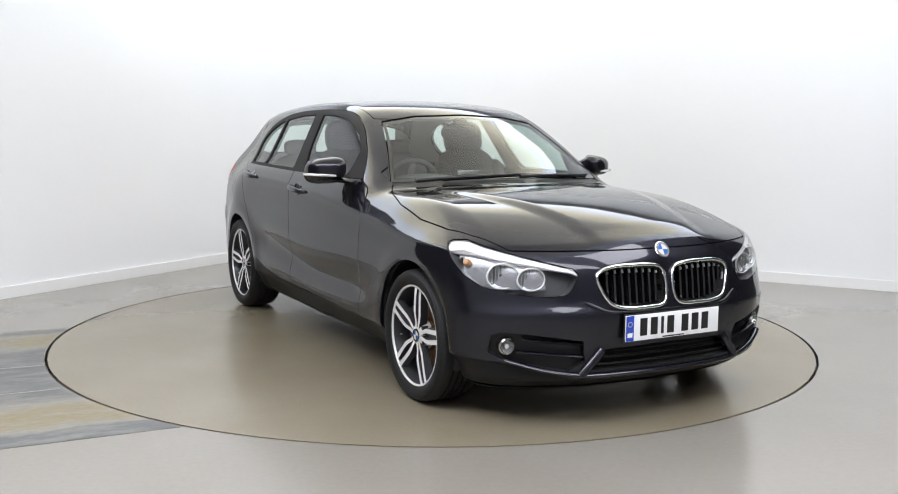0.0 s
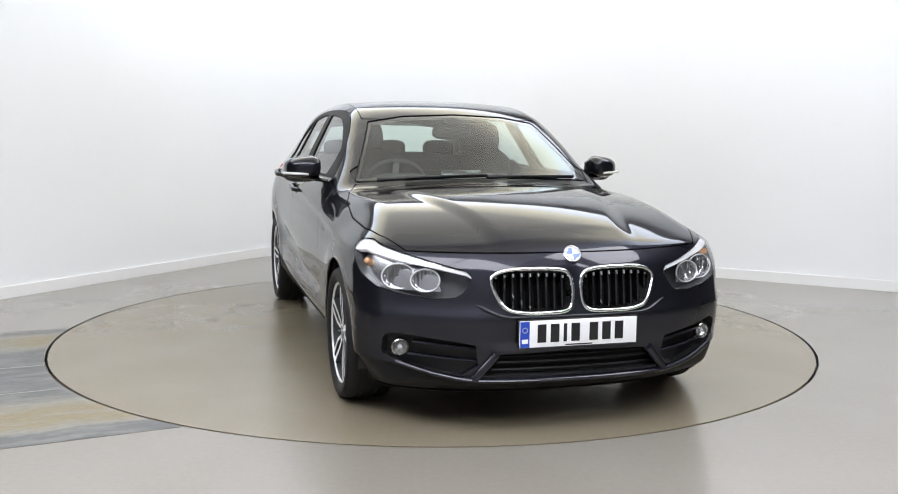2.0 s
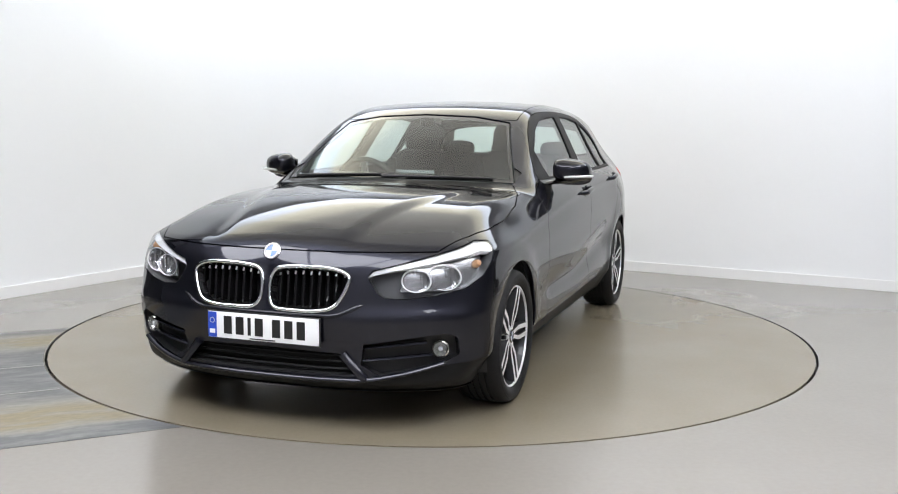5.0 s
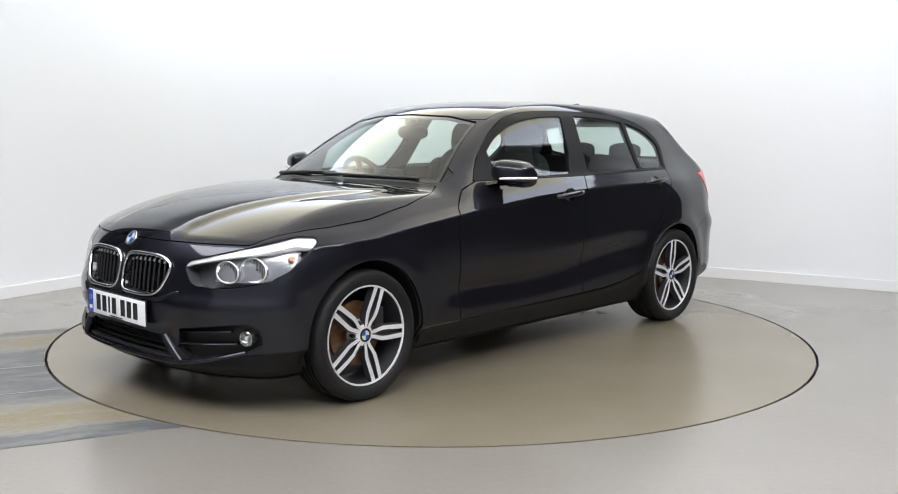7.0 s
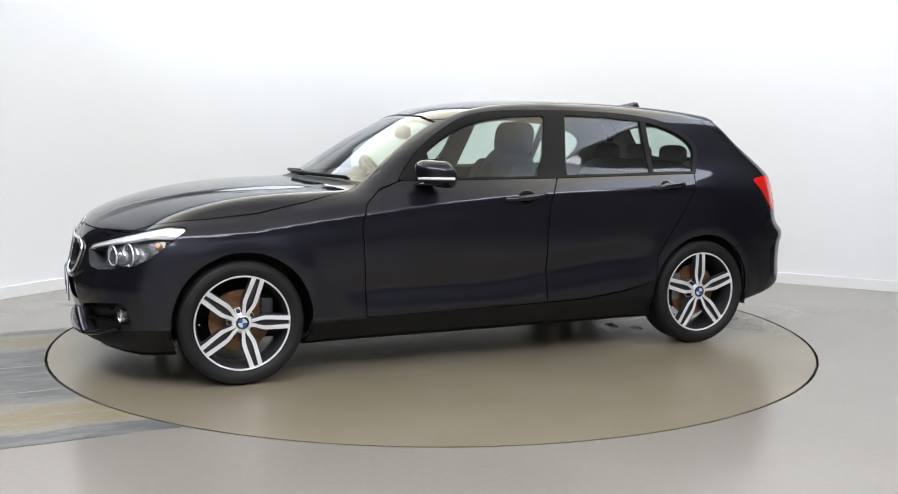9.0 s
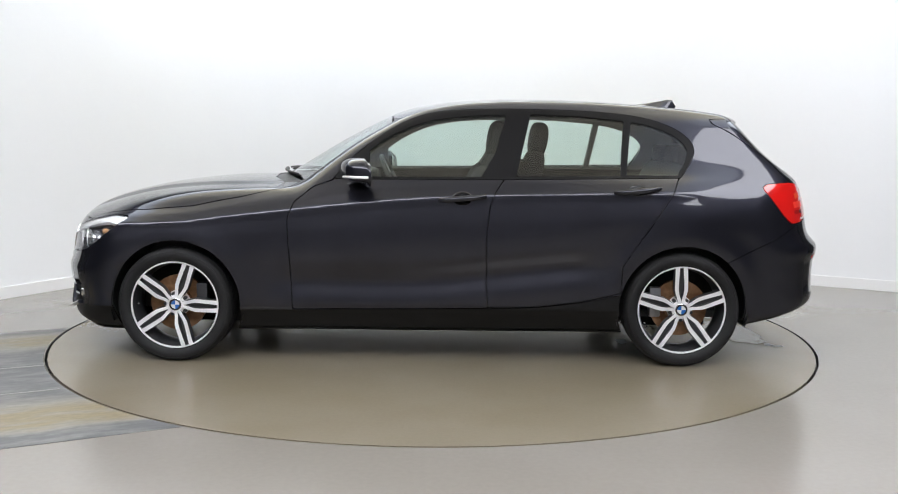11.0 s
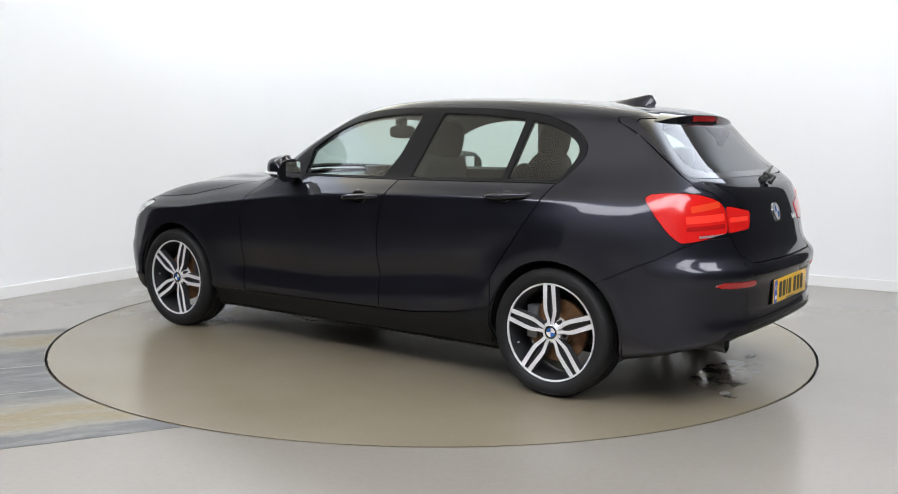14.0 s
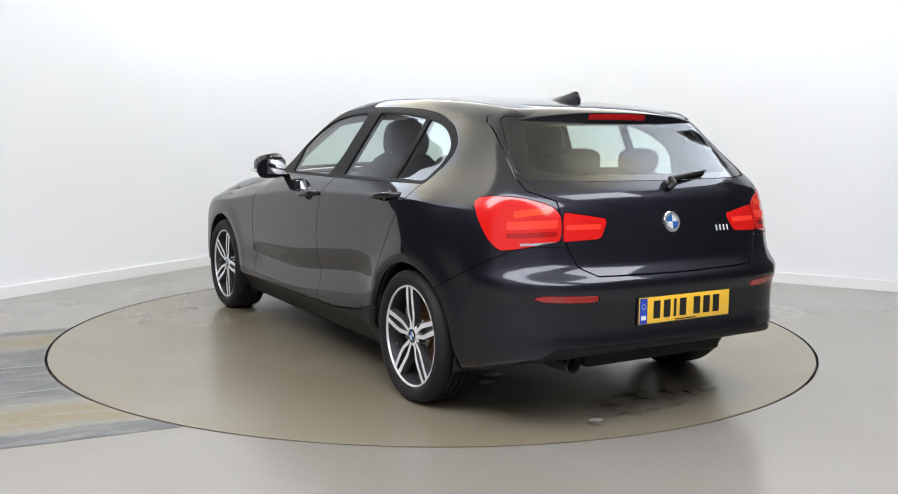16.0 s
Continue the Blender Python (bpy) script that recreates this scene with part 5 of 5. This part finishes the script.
def build_details(car, doors, gate):
    for s in (1, -1):
        front, rear = doors[s]
        build_handle(front, -0.179, 0.888, s)
        build_handle(rear, -1.094, 0.935, s)
        build_mirror(car, s, front)
    # roof fin aerial
    bm = bmesh.new()
    rows = []
    for t in np.linspace(0, 1, 12):
        x = -1.185 - 0.258 * t
        base = float(TOP(np.array(x))) - 0.012
        h = 0.006 + 0.068 * (t ** 1.3) * (1 if t < 0.85 else 1 - ((t - 0.85) / 0.15) ** 2 * 0.75)
        w = 0.036 * math.sin(math.pi * min(t * 0.75 + 0.18, 1)) + 0.004
        rows.append([bm.verts.new((x - 0.02 * q * t, w * yy, base + 0.006 + h * q)) for yy, q in ((1, 0), (0.75, 0.3), (0.3, 0.75), (0.08, 1), (-0.08, 1), (-0.3, 0.75), (-0.75, 0.3), (-1, 0))])
    for a, b in zip(rows, rows[1:]):
        for k in range(7):
            bm.faces.new((a[k], a[k + 1], b[k + 1], b[k]))
    bm.faces.new(rows[0])
    bm.faces.new(rows[-1])
    part("aerial_fin", bm, PAINT, car, "black shark-fin aerial", angle=75)
    # roof spoiler
    bm = bmesh.new()
    rows = []
    for y in np.linspace(-0.583, 0.583, 49):
        a = abs(y) / 0.583
        fall = 0.05 * a ** 2.4 + 0.015 * a ** 12
        x0, x1 = -1.50, -1.735 + 0.065 * a ** 2.5 + 0.05 * a ** 14
        yf, yh = y * (1 - 0.06 * a ** 4), y * (1 - 0.01 * a ** 4)
        zt0, zt1 = float(outer_top(x0, yf)) + 0.003 - 0.020 * a ** 5, 1.332 - fall
        drop = 0.045 * a ** 10
        rows.append([bm.verts.new(v) for v in ((x0, yf, zt0), (x0 * 0.5 + x1 * 0.5, yh, zt0 * 0.5 + zt1 * 0.5 + 0.007 * (1 - a ** 4)), (x1 + 0.012, y, zt1 + 0.002), (x1, y, zt1 - 0.005), (x1 + 0.006, y, zt1 - 0.046 - drop), (x1 + 0.04, y, zt1 - 0.054 - drop), (-1.64 + 0.02 * a, y, zt1 - 0.058 - drop), (x0, yf, zt0 - 0.03))])
    for a, b in zip(rows, rows[1:]):
        for k in range(8):
            bm.faces.new((a[k], a[(k + 1) % 8], b[(k + 1) % 8], b[k]))
    bm.faces.new(rows[0])
    bm.faces.new(rows[-1])
    sp = part("roof_spoiler", bm, PAINT, gate, "black roof spoiler over the rear glass", angle=50)
    bm = bmesh.new()
    rows = []
    for y in np.linspace(-0.165, 0.165, 15):
        a = abs(y) / 0.585
        x1, zt1 = -1.735 + 0.065 * a ** 2.5, 1.332 - 0.05 * a ** 2.4
        rows.append([bm.verts.new(v) for v in ((x1 - 0.003, y, zt1 - 0.010), (x1 + 0.001, y, zt1 - 0.036), (x1 + 0.02, y, zt1 - 0.034), (x1 + 0.02, y, zt1 - 0.010))])
    for a, b in zip(rows, rows[1:]):
        for k in range(4):
            bm.faces.new((a[k], a[(k + 1) % 4], b[(k + 1) % 4], b[k]))
    bm.faces.new(rows[0])
    bm.faces.new(rows[-1])
    part("brake_light", bm, REDDEEP, sp, "high red brake light strip")
    # emblems, plates, small lettering
    p = surface_at(y=0.0, z=0.735, start=2.4)
    roundel("bonnet_emblem", car, frame_at(p), 0.039, "round bonnet emblem with blue and white quarters")
    p = surface_at(y=0.0, z=0.862, start=-2.6)
    roundel("tailgate_emblem", gate, frame_at(p), 0.046, "round tailgate emblem with blue and white quarters")
    x = surface_at(y=0.0, z=0.425, start=2.4).x
    build_plate(car, Matrix.Translation((x + 0.012, 0, 0.424)) @ Matrix(((0, 0, 1, 0), (1, 0, 0, 0), (0, 1, 0, 0), (0, 0, 0, 1))), PLATE_WHITE, "white front number plate with a blue band")
    x = surface_at(y=0.0, z=0.50, start=-2.6).x
    build_plate(car, Matrix.Translation((x - 0.006, -0.02, 0.505)) @ Matrix(((0, 0, -1, 0), (-1, 0, 0, 0), (0, 1, 0, 0), (0, 0, 0, 1))), PLATE_YELLOW, "yellow rear number plate with a blue band")
    for i in range(4):
        y = -0.268 - 0.024 * i
        p = surface_at(y=y, z=0.825, start=-2.6)
        part("model_mark", box(0.009 if i < 3 else 0.006, 0.026, 0.003, 0.001, m=frame_at(p)), SILVER, gate, "small silver mark")
    # exhaust
    m = Matrix.Translation((-1.99, 0.47, 0.276)) @ Matrix.Rotation(math.pi / 2, 4, "Z") @ Matrix.Rotation(radians(0), 4, "X")
    part("exhaust_pipe", lathe([(0.038, 0.06), (0.034, 0.064), (0.032, 0.058), (0.031, -0.10), (0.036, -0.16), (0.038, -0.1)], 28, close=True), ALLOY_DARK, car, "round dark steel exhaust tip", m=m)
    part("exhaust_bore", lathe([(0.001, -0.06), (0.031, -0.06), (0.031, -0.08)], 20), DARK, car, m=m)
    # running gear under the floor
    for nm, dims, at, lab in (("silencer", (0.30, 0.80, 0.10), (-1.84, -0.05, 0.285), "dark steel silencer box"), ("rear_subframe", (0.42, 1.16, 0.12), (-1.33, 0, 0.225), "dark rear subframe"),
                              ("front_subframe", (0.50, 1.10, 0.10), (1.30, 0, 0.21), "dark front subframe"), ("gearbox_tunnel", (1.6, 0.5, 0.06), (0.1, 0, 0.155), "dark tunnel shield")):
        part(nm, box(*dims, 0.025, 3, m=Matrix.Translation(at)), CHIN_BLACK, car, lab)
    # wipers
    for y0, y1 in ((-0.56, 0.06), (0.0, 0.56)):
        pts = []
        for t in np.linspace(0, 1, 10):
            y = y0 + (y1 - y0) * t
            x = 0.885 - 0.40 * y * y - 0.03 * t
            z = float(outer_top(x, y)) + 0.020
            pts.append((x, y, z))
        arm = part("wiper_arm", tube(pts, 0.008, 8, taper=[1.6, 1.3, 1.1, 1, 0.9, 0.8, 0.8, 0.7, 0.7, 0.6]), TRIM, car, "black windscreen wiper arm")
        part("wiper_blade", tube([(x - 0.012, y, z - 0.010) for x, y, z in pts[2:]], 0.006, 6), RUBBER, arm, "black wiper blade")
    # rear wiper
    piv = surface_at(y=-0.02, z=1.012, start=-2.6)
    pts = [piv + Vector((-0.030, 0.0, -0.012)), piv + Vector((-0.040, -0.02, 0.012))]
    for t in np.linspace(0.15, 1, 8):
        y, z = -0.02 - 0.30 * t, 1.03 + 0.035 * t
        pts.append(surface_at(y=y, z=z, start=-2.6) + Vector((-0.022, 0, 0.006)))
    arm = part("rear_wiper", tube(pts, 0.010, 10, taper=[1.3, 1.4, 1.3, 1.1, 1, 0.9, 0.8, 0.7, 0.6, 0.5]), TRIM, gate, "black rear wiper")
    part("rear_wiper_blade", tube([Vector(q) + Vector((0.012, 0, -0.012)) for q in pts[3:]], 0.006, 6), RUBBER, arm)
    part("wiper_pivot", lathe([(0.001, 0.028), (0.013, 0.024), (0.017, 0.0), (0.017, -0.02)], 18, axis="z"), TRIM, arm, m=frame_at(piv))


def outer_top(x, y):
    """Height of the body's upper surface."""
    a, b = 0.5, 1.6
    for _ in range(40):
        m = (a + b) / 2
        if outer(np.array((x, y, m))) < 0:
            a = m
        else:
            b = m
    return a


def cushion(sx, sy, sz, m, k=3.4, n=20):
    """A padded block with rounded edges."""
    bm = bmesh.new()
    bmesh.ops.create_uvsphere(bm, u_segments=n + 8, v_segments=n, radius=1)
    for v in bm.verts:
        x, y, z = v.co
        f = (abs(x) ** k + abs(y) ** k + abs(z) ** k) ** (-1 / k)
        v.co = (x * f * sx / 2, y * f * sy / 2, z * f * sz / 2)
    bmesh.ops.transform(bm, matrix=m, verts=bm.verts)
    return bm


def build_interior(car):
    T = Matrix.Translation
    part("cabin_floor", box(2.2, 1.4, 0.04, m=T((-0.5, 0, 0.26))), DASH, car, "black cabin floor")
    part("load_cover", box(0.55, 1.15, 0.03, 0.01, m=T((-1.68, 0, 0.965))), DASH, car, "black load cover")
    dash = join(cushion(0.42, 1.36, 0.30, T((0.62, 0, 0.80)), 4.5), cushion(0.30, 1.30, 0.10, T((0.56, 0, 0.915)), 4))
    dash_ob = part("dashboard", dash, DASH, car, "soft black dashboard", angle=60)
    part("instrument_hood", cushion(0.22, 0.36, 0.11, T((0.46, -0.36, 0.945)), 3), DASH, dash_ob, "hood over the instruments")
    part("display_screen", box(0.02, 0.24, 0.10, 0.006, m=T((0.42, 0.0, 0.965)) @ Matrix.Rotation(radians(-12), 4, "Y")), GLOSS_BLACK, dash_ob, "black display screen")
    part("centre_console", cushion(0.9, 0.22, 0.30, T((0.05, 0, 0.48)), 5), DASH, car, "black centre console")
    # steering wheel on the right
    m = T((0.26, -0.36, 0.90)) @ Matrix.Rotation(radians(-64), 4, "Y")
    ring = [(0.185 * math.cos(a), 0.185 * math.sin(a), 0) for a in np.linspace(0, 2 * math.pi, 41)]
    w = part("steering_wheel", tube(ring, 0.016, 10), DASH, car, "black leather steering wheel", m=m)
    part("wheel_boss", cushion(0.16, 0.15, 0.06, m, 3), DASH, w)
    for a in (0, 180, 270):
        part("wheel_spoke", box(0.14, 0.035, 0.018, 0.006, m=m @ Matrix.Rotation(radians(a + 90), 4, "Z") @ T((0.11, 0, 0))), SATIN if a == 270 else DASH, w)
    # seats
    for s in (1, -1):
        back = Matrix.Rotation(radians(-16), 4, "Y")
        x, y = (-0.12, 0.36) if s > 0 else (-0.41, -0.36)
        seat = part("front_seat", cushion(0.52, 0.50, 0.18, T((x + 0.18, y, 0.50)) @ Matrix.Rotation(radians(-8), 4, "Y"), 3.5), CLOTH, car, "black cloth front seat cushion")
        b = T((x - 0.16, y, 0.80)) @ back
        part("backrest", join(cushion(0.15, 0.46, 0.66, b, 3.6), cushion(0.18, 0.09, 0.55, b @ T((0.04, 0.20, -0.03)), 3), cushion(0.18, 0.09, 0.55, b @ T((0.04, -0.20, -0.03)), 3)), CLOTH, seat, "black cloth backrest with side bolsters")
        h = T((x - 0.255, y, 1.185)) @ Matrix.Rotation(radians(-8), 4, "Y")
        part("headrest", cushion(0.12, 0.27, 0.22, h, 3.0), CLOTH, seat, "black headrest")
        for d in (0.05, -0.05):
            part("headrest_post", tube([(x - 0.24, y + d, 1.05), (x - 0.25, y + d, 1.16)], 0.007, 8), CHROME, seat)
    bench = part("rear_bench", cushion(0.50, 1.26, 0.20, T((-1.02, 0, 0.50)), 5), CLOTH, car, "black cloth rear bench")
    part("bench_back", cushion(0.16, 1.24, 0.62, T((-1.36, 0, 0.76)) @ Matrix.Rotation(radians(-20), 4, "Y"), 6), CLOTH, bench, "black rear backrest")
    for y in (-0.38, 0.0, 0.38):
        part("headrest", cushion(0.09, 0.24, 0.12, T((-1.46, y, 1.10)), 3), CLOTH, bench, "black rear headrest")
    # interior mirror
    mir = part("interior_mirror", cushion(0.04, 0.24, 0.082, T((0.215, 0.0, 1.226)), 3), TRIM, car, "black interior mirror")
    part("mirror_stem", tube([(0.215, 0, 1.24), (0.222, 0, 1.27), (0.225, 0, 1.29)], 0.014, 8), TRIM, mir)
    part("sensor_cover", cushion(0.05, 0.085, 0.055, T((0.225, 0, 1.288)), 3), TRIM, mir)


def car_pose(a):
    return Matrix.Rotation(radians(a), 4, "Z") @ Matrix.Translation((CAR_OFF[0], CAR_OFF[1], 0.0))


def build_car():
    car = thing("car", "black metallic five-door hatchback standing on a turntable", "car")
    doors, gate = build_shell(car)
    for x, s, spin in ((HUB_X, 1, 110), (-HUB_X, 1, 88), (HUB_X, -1, 100), (-HUB_X, -1, 80)):
        build_wheel(car, x, s, spin)
    build_details(car, doors, gate)
    build_interior(car)
    return car


build_room()
build_panels()
build_floor_band()
turntable = build_turntable()
car = build_car()


def motions():
    walk(car, [(t, car_pose(a)) for t, a in TURN])
    walk(turntable, [(t, pose(0, 0, 0, 0, 0, a)) for t, a in TURN])


motions()
